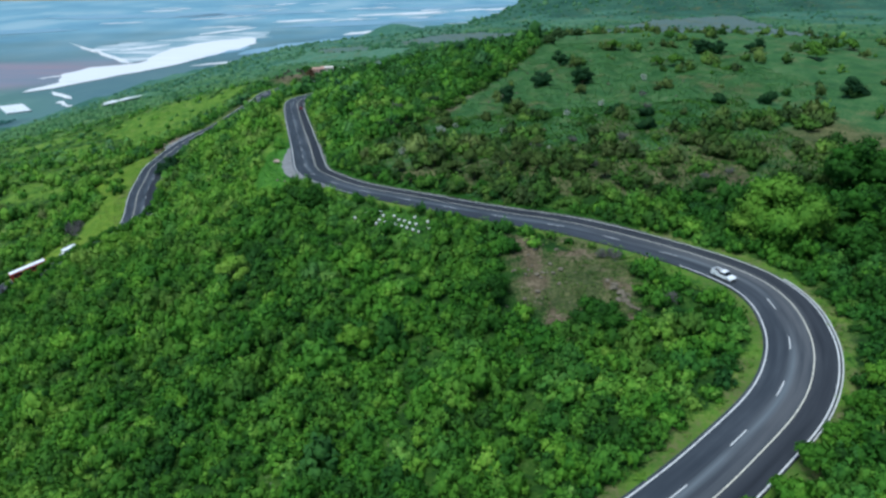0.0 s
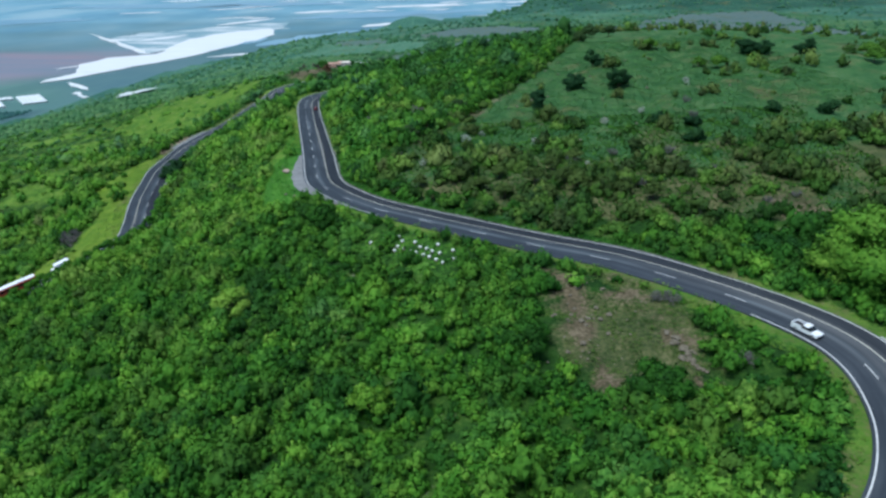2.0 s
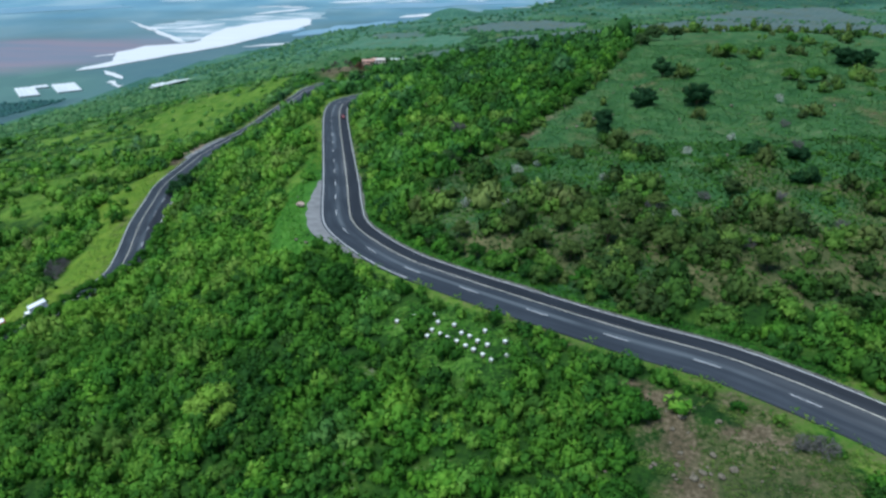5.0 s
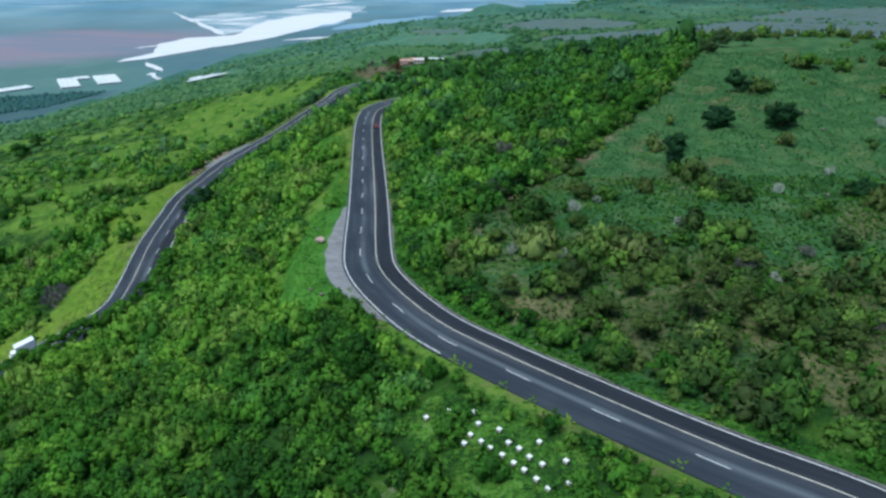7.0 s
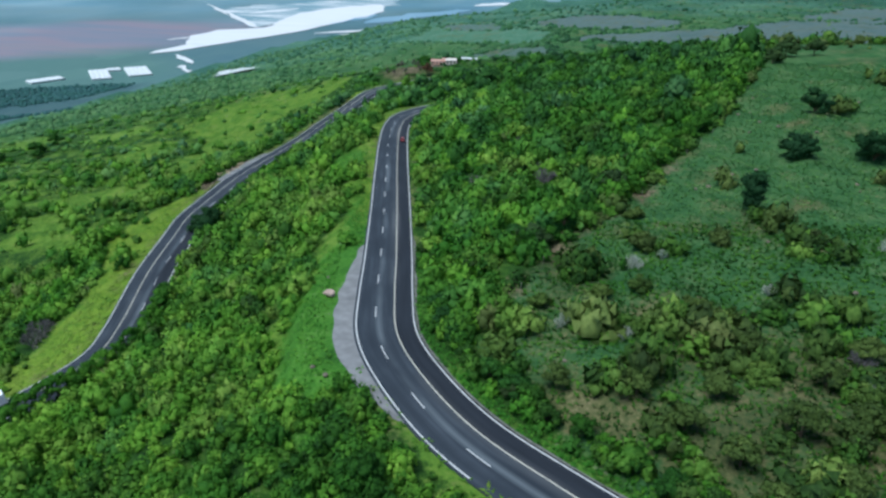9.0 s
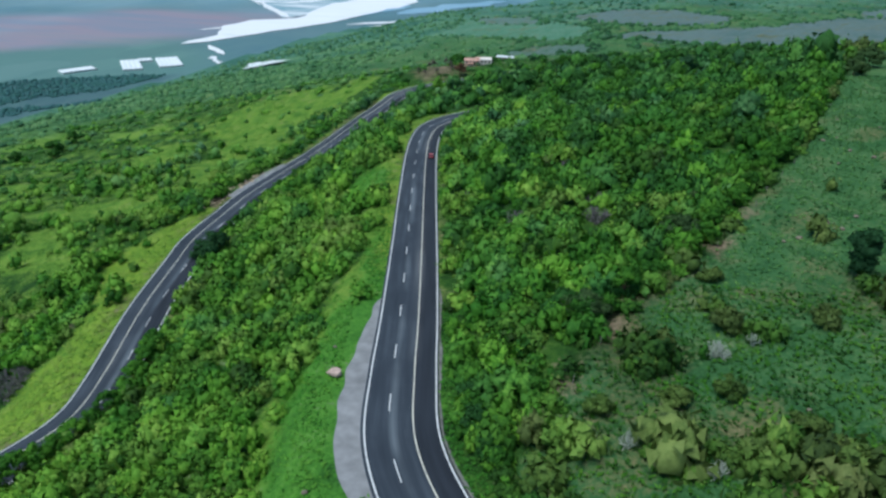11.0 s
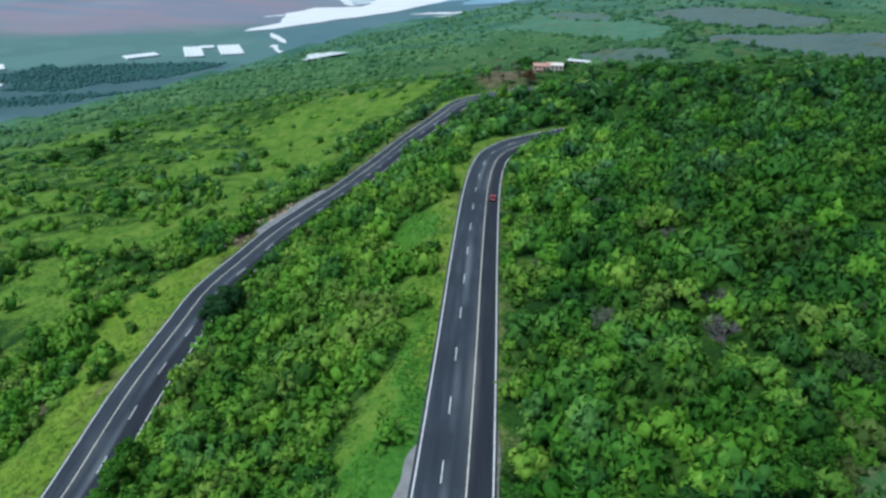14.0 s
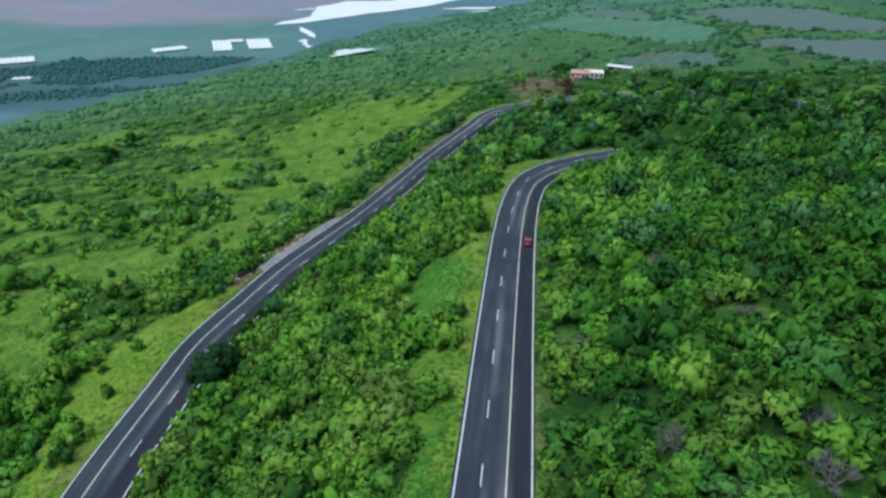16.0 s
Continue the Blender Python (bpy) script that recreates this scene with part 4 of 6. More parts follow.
def prism(profile, width, top_width=None, bevel=0.05):
    """A side profile in x and z, drawn out across y; narrower towards the top where top_width is given."""
    bm = bmesh.new()
    z0, z1 = min(p[1] for p in profile), max(p[1] for p in profile)
    rows = []
    for s in (-1, 1):
        rows.append([bm.verts.new((x, s * (width + ((top_width or width) - width) * (z - z0) / (z1 - z0)) / 2, z)) for x, z in profile])
    bm.faces.new(rows[0][::-1])
    bm.faces.new(rows[1])
    n = len(profile)
    for i in range(n):
        j = (i + 1) % n
        bm.faces.new((rows[0][i], rows[0][j], rows[1][j], rows[1][i]))
    bmesh.ops.recalc_face_normals(bm, faces=bm.faces)
    if bevel:
        bmesh.ops.bevel(bm, geom=list(bm.edges), offset=bevel, segments=2, affect="EDGES", profile=0.6)
    return bm


def disc(radius, width, at, segs=20):
    bm = bmesh.new()
    bmesh.ops.create_cone(bm, cap_ends=True, segments=segs, radius1=radius, radius2=radius, depth=width, matrix=Matrix.Translation(at) @ Matrix.Rotation(radians(90), 4, "X"))
    bmesh.ops.bevel(bm, geom=[e for e in bm.edges if len(e.link_faces) == 2 and any(len(f.verts) > 4 for f in e.link_faces)], offset=width * 0.15, segments=2, affect="EDGES")
    return bm


def base(name, m, label, category, group=""):
    """The Empty at a thing's foot."""
    ob = new(name)
    ob.empty_display_size = 0.2
    ob.matrix_basis = m
    return tagged(ob, label, category, group)


def height_at(x, y):
    return float(land(np.array([float(x)]), np.array([float(y)]))[0][0])


# ---- the valley floor ----
def sheet(name, pts, mat, lift, label, category, rag=0.0, seed=0, parts=40):
    """A flat sheet with a ragged rim, lying on the plain."""
    rng = np.random.RandomState(seed)
    p = np.array(pts, float)
    rim = []
    for a, b in zip(p, np.roll(p, -1, 0)):
        n = max(1, int(np.linalg.norm(b - a) / parts))
        for i in range(n):
            rim.append(a + (b - a) * i / n + rng.normal(0, rag, 2))
    rim = np.array(rim)
    gz = land(rim[:, 0], rim[:, 1])[0] + lift
    bm = bmesh.new()
    f = bm.faces.new([bm.verts.new((q[0], q[1], h)) for q, h in zip(rim, gz)])
    bmesh.ops.triangulate(bm, faces=[f])
    return tagged(part(name, bm, mat), label, category, kind="structure")


def streak(name, cx, cy, long, wide, turn, seed, mat):
    """A long ragged patch on the plain."""
    rng = np.random.RandomState(seed)
    n = 22
    pts = []
    for i in range(n):
        a = 6.283 * i / n
        r = rng.uniform(0.55, 1.15)
        u, v = math.cos(a) * long / 2 * rng.uniform(0.85, 1.1), math.sin(a) * wide / 2 * r
        t = radians(turn)
        pts.append((cx + u * math.cos(t) - v * math.sin(t), cy + u * math.sin(t) + v * math.cos(t)))
    return sheet(name, pts, mat, 1.0, "pale ragged flat on the valley floor", "flat", 2, seed, 30)


def flat_ground(name, low, high):
    """White flats streaked along one way with wet ground; low and high set how much of it is wet."""
    k = Mat(name, 0.6, 0.3)
    p = k.node("ShaderNodeMapping", Vector=k.place(), Rotation=(0, 0, radians(-62)), Scale=(0.16, 1.0, 1.0)).outputs[0]
    c = k.ramp(k.noise(0.035, 6, 0.7, p), [(low, (0.16, 0.27, 0.31)), ((low + high) / 2, (0.42, 0.48, 0.5)), (high, (0.62, 0.63, 0.635)), (0.8, (0.7, 0.7, 0.7))])
    return k.colour(c).m


WHITE_SHEET, STREAKED_SHEET = flat_ground("white_flat_ground", 0.2, 0.36), flat_ground("streaked_flat_ground", 0.45, 0.6)
sheet("white_flat", [(-900, 1440), (-889, 1568), (-940, 1694), (-925, 1809), (-868, 1840), (-825, 1872), (-850, 2012), (-862, 2217), (-820, 2377), (-760, 2464), (-690, 2540), (-632, 2342), (-653, 2186), (-684, 2010), (-720, 1805), (-789, 1664), (-850, 1480)], WHITE_SHEET, 1.2, "broad white flat on the valley floor", "flat", 5, 1)
sheet("streaked_flat", [(-1112, 2218), (-1090, 2390), (-960, 2500), (-877, 2640), (-690, 2760), (-640, 2540), (-780, 2400), (-840, 2217), (-820, 1893), (-878, 1894), (-1047, 2102)], STREAKED_SHEET, 0.8, "white flat broken by streaks of wet ground", "flat", 12, 2)
for i, (cx, cy, lo, wi, tu) in enumerate((
    (-1045, 2115, 700, 16, -50), (-1010, 2060, 560, 12, -50), (-860, 2780, 330, 60, 64), (-600, 1850, 150, 45, 35), (-560, 1800, 80, 20, 30), (-650, 3280, 330, 90, 36), (-300, 2660, 210, 95, 42), (-230, 3640, 520, 110, 28),
    (-1470, 3215, 190, 60, 22), (-943, 1645, 60, 18, 60), (-1595, 4030, 220, 90, 30), (-960, 2250, 200, 46, 62), (-790, 1400, 130, 16, -45), (-730, 1300, 90, 12, -50), (-1120, 3450, 260, 60, 40), (-430, 4100, 300, 70, 20),
)):
    streak("white_flat", cx, cy, lo, wi, tu, 40 + i, WHITE_SHEET)
rng = np.random.RandomState(77)
for i in range(40):
    y = rng.uniform(2900, 4700)
    streak("white_flat", rng.uniform(-0.42, 0.12) * y, y, rng.uniform(90, 330), rng.uniform(25, 80), rng.uniform(10, 60), 80 + i, WHITE_SHEET)
# Sky reflection and haze are put into the water's blue base colour.
LAKE = Mat("lake_water", 0.4, 0.3)
LAKE.colour(LAKE.ramp(LAKE.noise(0.003, 4), [(0.35, (0.14, 0.27, 0.36)), (0.65, (0.2, 0.33, 0.42))]))
LAKE = LAKE.m
for i, (cx, cy, lo, wi, tu) in enumerate(((-1300, 3700, 1500, 420, 12), (-300, 3150, 900, 260, 30), (-700, 2050, 420, 90, 70), (-500, 2250, 500, 120, 60), (250, 4200, 1400, 350, 20), (-1900, 2700, 900, 300, 30))):
    tagged(streak("lake", cx, cy, lo, wi, tu, 140 + i, LAKE), "shallow blue lake water", "lake")
POND = plain("pale_pond_liner", (0.62, 0.66, 0.66), 0.3, 0.5, vary=0.1, scale=0.05)
sheet("pond", [(-582, 1150), (-520, 1102), (-458, 1049), (-470, 1030), (-498, 1042), (-512, 1020), (-540, 1075)], POND, 3.0, "pale silvery pond on the lower slope", "pond", 3, 6, 12)

GLASSHOUSE = plain("white_plastic_film", (0.66, 0.68, 0.68), 0.4, 0.5, vary=0.08, scale=0.1)
GLASSHOUSE_WALL = plain("greenhouse_wall", (0.45, 0.5, 0.5), 0.6, 0.4, vary=0.15, scale=0.2)


def greenhouse(at, turn, spans, span, length, tall=4.2):
    """A row of round-roofed plastic tunnels side by side."""
    ob = base("greenhouse", pose(at[0], at[1], height_at(*at) - 1.5, 0, 0, turn), "white plastic-roofed greenhouse with arched bays on the valley floor", "greenhouse", "greenhouses on the plain")
    for i in range(spans):
        bm = bmesh.new()
        x = (i - (spans - 1) / 2) * span
        rows = []
        for y in (-length / 2, length / 2):
            rows.append([bm.verts.new((x + span / 2 * math.cos(a), y, tall + span * 0.13 * math.sin(a))) for a in np.linspace(0, math.pi, 7)])
        for j in range(6):
            bm.faces.new((rows[0][j], rows[0][j + 1], rows[1][j + 1], rows[1][j]))
        part("roof_bay", bm, GLASSHOUSE, ob)
    part("wall", box(spans * span, length - 0.4, tall, bevel=0.1), GLASSHOUSE_WALL, ob, "grey plastic side wall")
    return ob


for at, turn, spans, length in (((-906, 1152), 60, 7, 26), ((-848, 1216), 40, 4, 88), ((-852, 1262), 40, 3, 24), ((-800, 1258), 40, 5, 84), ((-1052, 978), 52, 6, 40), ((-950, 900), 40, 3, 14)):
    greenhouse(at, turn, spans, 8.0, length)


def valley_wood(cx, cy, rx, ry, turn, step, seed):
    """A dark belt of trees on the valley floor."""
    x, y, rs = jittered(cx - rx, cx + rx, cy - rx, cy + rx, step, seed)
    w = (blob(x, y, cx, cy, rx, ry, turn) + 0.25 * wavy(x, y, 90, 34) > 0) & (blob(x, y, -1052, 978, 45, 45) < 0) & (blob(x, y, -950, 900, 26, 26) < 0) & (blob(x, y, -906, 1152, 40, 40) < 0)
    x, y = x[w], y[w]
    r = rs.uniform(2.8, 6.0, len(x))
    me = scatter_mesh("valley_wood", FAR_FORMS, rs.randint(0, len(FAR_FORMS), len(x)), np.stack([x, y, land(x, y)[0] - 0.5], 1), r, r * rs.uniform(0.4, 0.75, len(x)), rs.uniform(0.15, 0.4, len(x)), [HAZED_VALLEY_LEAF], seed, np.full(len(x), -0.1))
    tagged(new("valley_wood", me), "dark belt of trees on the valley floor, coloured blue for haze", "woods", kind="stuff")


# Leaf colour of the valley trees with distance haze painted in.
HAZED_VALLEY_LEAF = foliage("hazed_valley_leaf", [(0.0, (0.045, 0.12, 0.128)), (0.5, (0.06, 0.145, 0.145)), (1.0, (0.09, 0.18, 0.16))])
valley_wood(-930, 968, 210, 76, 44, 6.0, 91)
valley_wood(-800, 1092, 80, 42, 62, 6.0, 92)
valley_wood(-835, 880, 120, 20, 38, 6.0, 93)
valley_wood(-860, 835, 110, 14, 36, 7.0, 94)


# ---- trees and single shrubs ----
def limb(bm, a, b, r0, r1, sides=6):
    """A tapered round limb from a to b."""
    a, b = Vector(a), Vector(b)
    q = (b - a).to_track_quat("Z", "Y")
    ring = []
    for p, r in ((a, r0), (b, r1)):
        ring.append([bm.verts.new(p + q @ Vector((r * math.cos(6.283 * i / sides), r * math.sin(6.283 * i / sides), 0))) for i in range(sides)])
    for i in range(sides):
        j = (i + 1) % sides
        bm.faces.new((ring[0][i], ring[0][j], ring[1][j], ring[1][i]))


def tree(x, y, radius, tall, seed, mat, tone, label, category="tree", name="tree", lobes=9, cards=620, stem=0.3, group="", narrow=False, olive=0.0, dense=False):
    """A trunk that forks into limbs, each limb ending in a lobe of leaf sprays."""
    rs = np.random.RandomState(seed)
    ob = base(name, pose(x, y, height_at(x, y) - 0.15, 0, 0, rs.uniform(0, 360)), label, category, group)
    bm = bmesh.new()
    fork = tall * stem
    bend = Vector((rs.normal(0, 0.05), rs.normal(0, 0.05), 1)) * fork
    tr = 0.05 * tall * 0.55 + 0.05
    limb(bm, (0, 0, -0.3), bend, tr, tr * 0.75, 8)
    pieces = []
    for i in range(lobes):
        a = 6.283 * (i * 0.618) + rs.uniform(-0.4, 0.4)
        f = 0.0 if i == 0 else math.sqrt(i / lobes)
        hz = tall * (0.93 - 0.38 * f * f) - radius * 0.22
        rad = radius * rs.uniform(0.3, 0.46)
        if dense:
            hz = tall * (0.26 + 0.54 * (0.5 * (i % 3)) * (1 - 0.6 * f * f))
            rad = radius * rs.uniform(0.34, 0.48)
        if narrow:
            level = (i % 5) / 4
            hz, rad = tall * (0.34 + 0.5 * level), radius * rs.uniform(0.5, 0.62)
            f *= 0.25 + 0.5 * math.sin(math.pi * (0.2 + 0.6 * level))
        c = np.array([math.cos(a) * f * (radius - rad * 0.7), math.sin(a) * f * (radius - rad * 0.7), max(hz + rs.normal(0, 0.05) * tall, rad * 0.7)])
        limb(bm, bend * rs.uniform(0.75, 1.0), c * [1, 1, 0.92], tr * 0.5, tr * 0.12, 5)
        r3 = np.array([rad, rad, rad * rs.uniform(0.7, 0.9)])
        heart = np.array([0, 0, tall * 0.45])
        shade = rs.normal(0, 0.08)
        for sub in range(4):
            way = unit(rs.normal(0, 1, 3) * [1, 1, 0.6] + [0, 0, 0.5] + 0.6 * unit(c - heart)) if sub else np.zeros(3)
            r4 = r3 * (rs.uniform(0.36, 0.55) if sub else 0.95)
            v, g, lit = clump(rs, c + way * r3 * 0.72, r4, int(cards / lobes * (0.62 if sub else 0.8)), radius * 0.026 + 0.12)
            pieces.append(((v, g, unit(lit + 0.4 * unit(v - heart))), shade + (rs.normal(0, 0.07) if sub else 0)))
    V, F, N, T = gather(pieces)
    part("trunk", bm, BARK, ob, "grey-brown forked trunk")
    me = mesh_of("crown", V, F, [mat], smooth=True)
    shade_by(me, N)
    give(me, "tint", np.clip(tone + T, 0, 1.4))
    give(me, "olive", np.full(len(V), max(olive, 0)))
    give(me, "cool", np.full(len(V), max(-olive, 0)))
    crown = new("crown", me)
    crown.parent = ob
    return ob


tree(75.5, 142, 9.8, 14.5, 1, LEAF, 0.78, "large broad bright green tree above the road bend", cards=2600, lobes=24, stem=0.2, dense=True, olive=0.12)
tree(103, 162, 9.5, 15, 2, LEAF, 0.16, "large dark green tree beside a brighter one", cards=1400, lobes=18, stem=0.2, dense=True)
tree(93, 143, 7, 10, 3, LEAF, 0.16, "round green tree below two larger trees", cards=900, lobes=14, stem=0.2, dense=True)
tree(86, 130, 6, 8, 4, LEAF, 0.14, "low spreading green tree by the road bend", cards=800, lobes=9, stem=0.2)
tree(99, 134, 6.5, 9, 5, LEAF, 0.1, "dense dark green tree uphill of the bend", cards=800, lobes=9, stem=0.2)
tree(112, 146, 7, 10, 6, LEAF, 0.15, "dense green tree uphill of the bend", cards=800, lobes=9, stem=0.2)
tree(-132, 312, 5.8, 8, 7, DARK_LEAF, 0.62, "dark round tree at the edge of the lower road", cards=1000, lobes=12, stem=0.15, dense=True)
tree(-17, 115, 3.8, 5.5, 6008, LEAF, 1.0, "yellow-green bush among darker scrub", "bush", "bush", cards=700)
tree(-52, 152.5, 4.6, 8, 8, LEAF, 1.3, "bright yellow-green rounded bush in the scrub", "bush", "bush", cards=800)
tree(-104, 198, 5.5, 8.5, 9, LEAF, 1.0, "bright yellow-green bush above the lower road", "bush", "bush", cards=800)
tree(-65, 517, 4.5, 5.5, 10, LEAF, 0.95, "bright yellow-green bush near the hairpin", "bush", "bush", cards=400)
tree(29, 112, 5.0, 6.5, 11, LEAF, 0.12, "dark green tree at the foot of the bare slope", cards=900)
tree(10, 127, 4.6, 6, 12, LEAF, 0.1, "dark green bush beside the bare slope", "bush", "bush", cards=800)
tree(-37, 183, 4.4, 5.0, 13, LEAF, 0.08, "dark green bush on the downhill road edge", "bush", "bush", cards=800)
tree(24.5, 268, 3.3, 9.5, 14, DARK_LEAF, 0.35, "dark oval tree standing alone in the pasture", cards=900, lobes=15, narrow=True)
for i, (x, y, r, h, tone) in enumerate(((60, 302, 5.4, 8.5, 0.3), (42, 303, 5, 6, 0.2), (56, 340, 4.4, 8, 0.35), (129, 352, 6, 7.5, 0.25), (137, 356, 5, 6.5, 0.3), (155, 352, 5, 6.5, 0.3), (153, 256, 5.5, 7, 0.35), (166, 252, 4, 5, 0.4), (69, 231, 3.4, 4, 0.45), (63, 251, 3.6, 4, 0.4), (74, 249, 3.2, 3.6, 0.35), (103, 256, 3, 3.6, 0.45), (118, 250, 3.6, 4.5, 0.45))):
    tree(x, y, r, h, 20 + i, DARK_LEAF, tone + 0.2, "dark green rounded tree standing in the pasture", group="lone trees in the pasture", cards=760, lobes=12, stem=0.12, dense=True)
for i, (x, y, r, h, tone) in enumerate(((89, 373, 5, 6, 0.6), (107, 326, 4.2, 5, 0.6), (173, 327, 5, 6.5, 0.62), (100, 330, 3.6, 4.2, 0.5), (80, 214, 3.6, 4, 0.5), (180, 345, 5, 6, 0.6), (192, 352, 5, 6, 0.55), (205, 358, 5, 6, 0.6))):
    tree(x, y, r, h, 50 + i, LEAF, tone, "pale green flat-topped tree standing in the pasture", group="pale trees in the pasture", cards=520, stem=0.42, olive=0.25)
rng = np.random.RandomState(8)
for i, y in enumerate(np.arange(246, 402, 5.2)):
    r = rng.uniform(2.5, 3.6)
    tree(float(hedge_x(y)) - rng.uniform(0.5, 2.5), y + rng.uniform(-1, 1), r, r * rng.uniform(1.4, 1.9), 70 + i, LEAF, rng.uniform(0.12, 0.42), "dark green tree in the hedgerow along the pasture", group="hedgerow trees", cards=330, lobes=6)
for i, (x, y, r, h) in enumerate(((-4, 282, 4.5, 5.5), (-21, 249, 4.2, 5), (2, 300, 3.6, 4.6), (68, 425, 6, 6.5), (60, 412, 5, 6), (80, 430, 5, 6))):
    tree(x, y, r, h, 110 + i, DARK_LEAF, 0.5, "dark grey-green tree in the hedgerow along the pasture", group="hedgerow trees", cards=420, olive=0.35)
for i, (x, y, r, h, tone) in enumerate(((-35, 588, 7, 9, 0.1), (-21, 566, 8, 10, 0.1), (-50, 598, 6, 7, 0.2), (-128, 640, 7, 8, 0.2), (-8, 590, 7, 8, 0.15), (-250, 405, 4, 5, 0.15), (-360, 497, 6.5, 8, 0.06), (-368, 525, 6, 9, 0.1), (-371, 478, 5, 6, 0.08), (-352, 488, 4.5, 6, 0.1), (-155.5, 374, 3.0, 3.2, 0.15), (-156, 384, 3.4, 3.6, 0.15))):
    tree(x, y, r, h, 130 + i, LEAF, tone, "dark green rounded tree on the slope", group="dark trees on the slope", cards=420)
tree(-113, 577, 4.6, 8.5, 150, RUST_LEAF, 0.3, "reddish-brown tree beside the pink house", cards=400)

for i, (x, y, h) in enumerate(((-140, 603, 5), (-134, 592, 6), (-128, 577, 4.5), (-143, 586, 5), (-124, 597, 6), (-136, 576, 4), (-130, 610, 5), (-120, 585, 4))):
    tree(x, y, h * 0.4, h, 160 + i, DRY_LEAF, 0.3, "thin brownish dry tree near the pink house", group="dry trees near the house", cards=160, lobes=6, stem=0.5)
rng = np.random.RandomState(19)
for i, y in enumerate(np.arange(176, 258, 2.6)):
    k = nearest(float(np.interp(y, [176, 196, 210, 222, 237, 251, 262], [-174, -150, -134.5, -125.5, -120.5, -124, -128])), y)
    r = rng.uniform(2.5, 3.4)
    x, yy = ROAD[k, :2] - RIGHT[k] * (r + 5.2 + rng.uniform(0, 1.2))
    tree(x, yy, r, rng.uniform(5.0, 7.5), 170 + i, LEAF, rng.uniform(0.25, 0.6), "leafy green tree crowding the edge of the lower road", group="trees along the lower road", cards=420, lobes=7, stem=0.2)

for i, y in enumerate(np.arange(320, 408, 4.4)):
    k = nearest(-142, y)
    r = rng.uniform(1.9, 2.6)
    x, yy = ROAD[k, :2] - RIGHT[k] * (r + 5.1 + rng.uniform(0, 0.8))
    tree(x, yy, r, rng.uniform(3.6, 5.0), 1230 + i, LEAF, rng.uniform(0.15, 0.5), "dark leafy bush crowding the edge of the lower road", "bush", "bush", group="trees along the lower road", cards=320, lobes=6, stem=0.15)

for i, y in enumerate(np.arange(168, 236, 2.9)):
    k = nearest(float(np.interp(y, [160, 175, 195, 207, 220, 236], [27, 2, -26, -36.5, -44, -48.6])), y)
    r = rng.uniform(1.9, 2.9)
    x, yy = ROAD[k, :2] + RIGHT[k] * (r + 7.4 + rng.uniform(0, 2.0))
    tree(x, yy, r, r * rng.uniform(1.2, 1.6), 260 + i, LEAF, rng.uniform(0.0, 0.32), "leafy green bush above the gutter on the uphill bend", "bush", "bush", group="bushes above the bend", cards=380, lobes=7, stem=0.15, olive=rng.uniform(-0.4, 0.4))
for i, (x, y, r, h) in enumerate(((-24, 452, 4.5, 6.5), (-12, 459, 5, 7.5), (-2, 466, 4.5, 7), (6, 474, 5, 8), (12, 486, 4.5, 7), (22, 496, 5, 8), (-34, 447, 4, 5.5), (-38, 487, 4, 6), (-23, 503, 4.5, 7), (-17, 518, 4.5, 7), (28, 512, 5, 8))):
    tree(x, y, r, h, 300 + i, LEAF, rng.uniform(0.05, 0.35), "tall leafy green tree hiding the hairpin behind it", group="trees round the hairpin", cards=380, lobes=8, stem=0.2, olive=-0.3)

for i, (off, y) in enumerate(((8.2, 64), (8.0, 68), (8.4, 72), (8.0, 76.5), (8.6, 81), (9.4, 86), (10.5, 92))):
    k = nearest(float(np.interp(y, [44, 65, 75.5, 84.5, 94], [0, 29, 42, 51.5, 58])), y)
    x, yy = ROAD[k, :2] + RIGHT[k] * off
    tree(x, yy, 2.9, 4.2, 330 + i, LEAF, rng.uniform(0.45, 0.8), "bright green bush leaning over the road edge", "bush", "bush", group="bushes outside the bend", cards=520, lobes=8, stem=0.15)

ridge = 0
while ridge < 16:
    x, y = rng.uniform(-75, 55), rng.uniform(432, 560)
    if near_road(np.array([x]), np.array([y]))[0][0] < 13 or abs(x - 5) < 22 and y > 500 or x > hedge_x(y) - 6:
        continue
    r = rng.uniform(4, 6.5)
    tree(x, y, r, r * rng.uniform(1.2, 1.5), 360 + ridge, LEAF if ridge % 3 else DARK_LEAF, rng.uniform(0.05, 0.4), "large dark green tree on the wooded rise", group="trees on the rise", cards=460, lobes=10, stem=0.15, olive=-0.4, dense=True)
    ridge += 1

for i, (x, y, r, olive) in enumerate(((-18, 226, 2.2, 0.7), (-8, 229, 2.3, 0.8), (-1, 231, 2.0, 0.7), (1, 248, 2.8, 0.9), (-10, 244, 1.9, 0.5), (0, 265, 2.4, 0.8), (15, 251, 2.4, 0.9), (2, 222, 2.0, 0.6), (8, 225, 2.6, 0.8), (-22, 218, 2.0, 0.5), (14, 207, 2.4, 0.6), (19, 181, 2.6, 0.3), (42, 195, 2.6, 0.4), (5, 187, 2.2, 0.0), (-7, 193, 2.4, 0.0), (27, 204, 2.4, 0.7))):
    tree(x, y, r, r * rng.uniform(1.2, 1.6), 400 + i, LEAF, rng.uniform(0.35, 0.65), "rounded feathery olive-green bush in the pasture", "bush", "bush", group="feathery bushes in the pasture", cards=460, lobes=9, stem=0.2, olive=olive, dense=True)
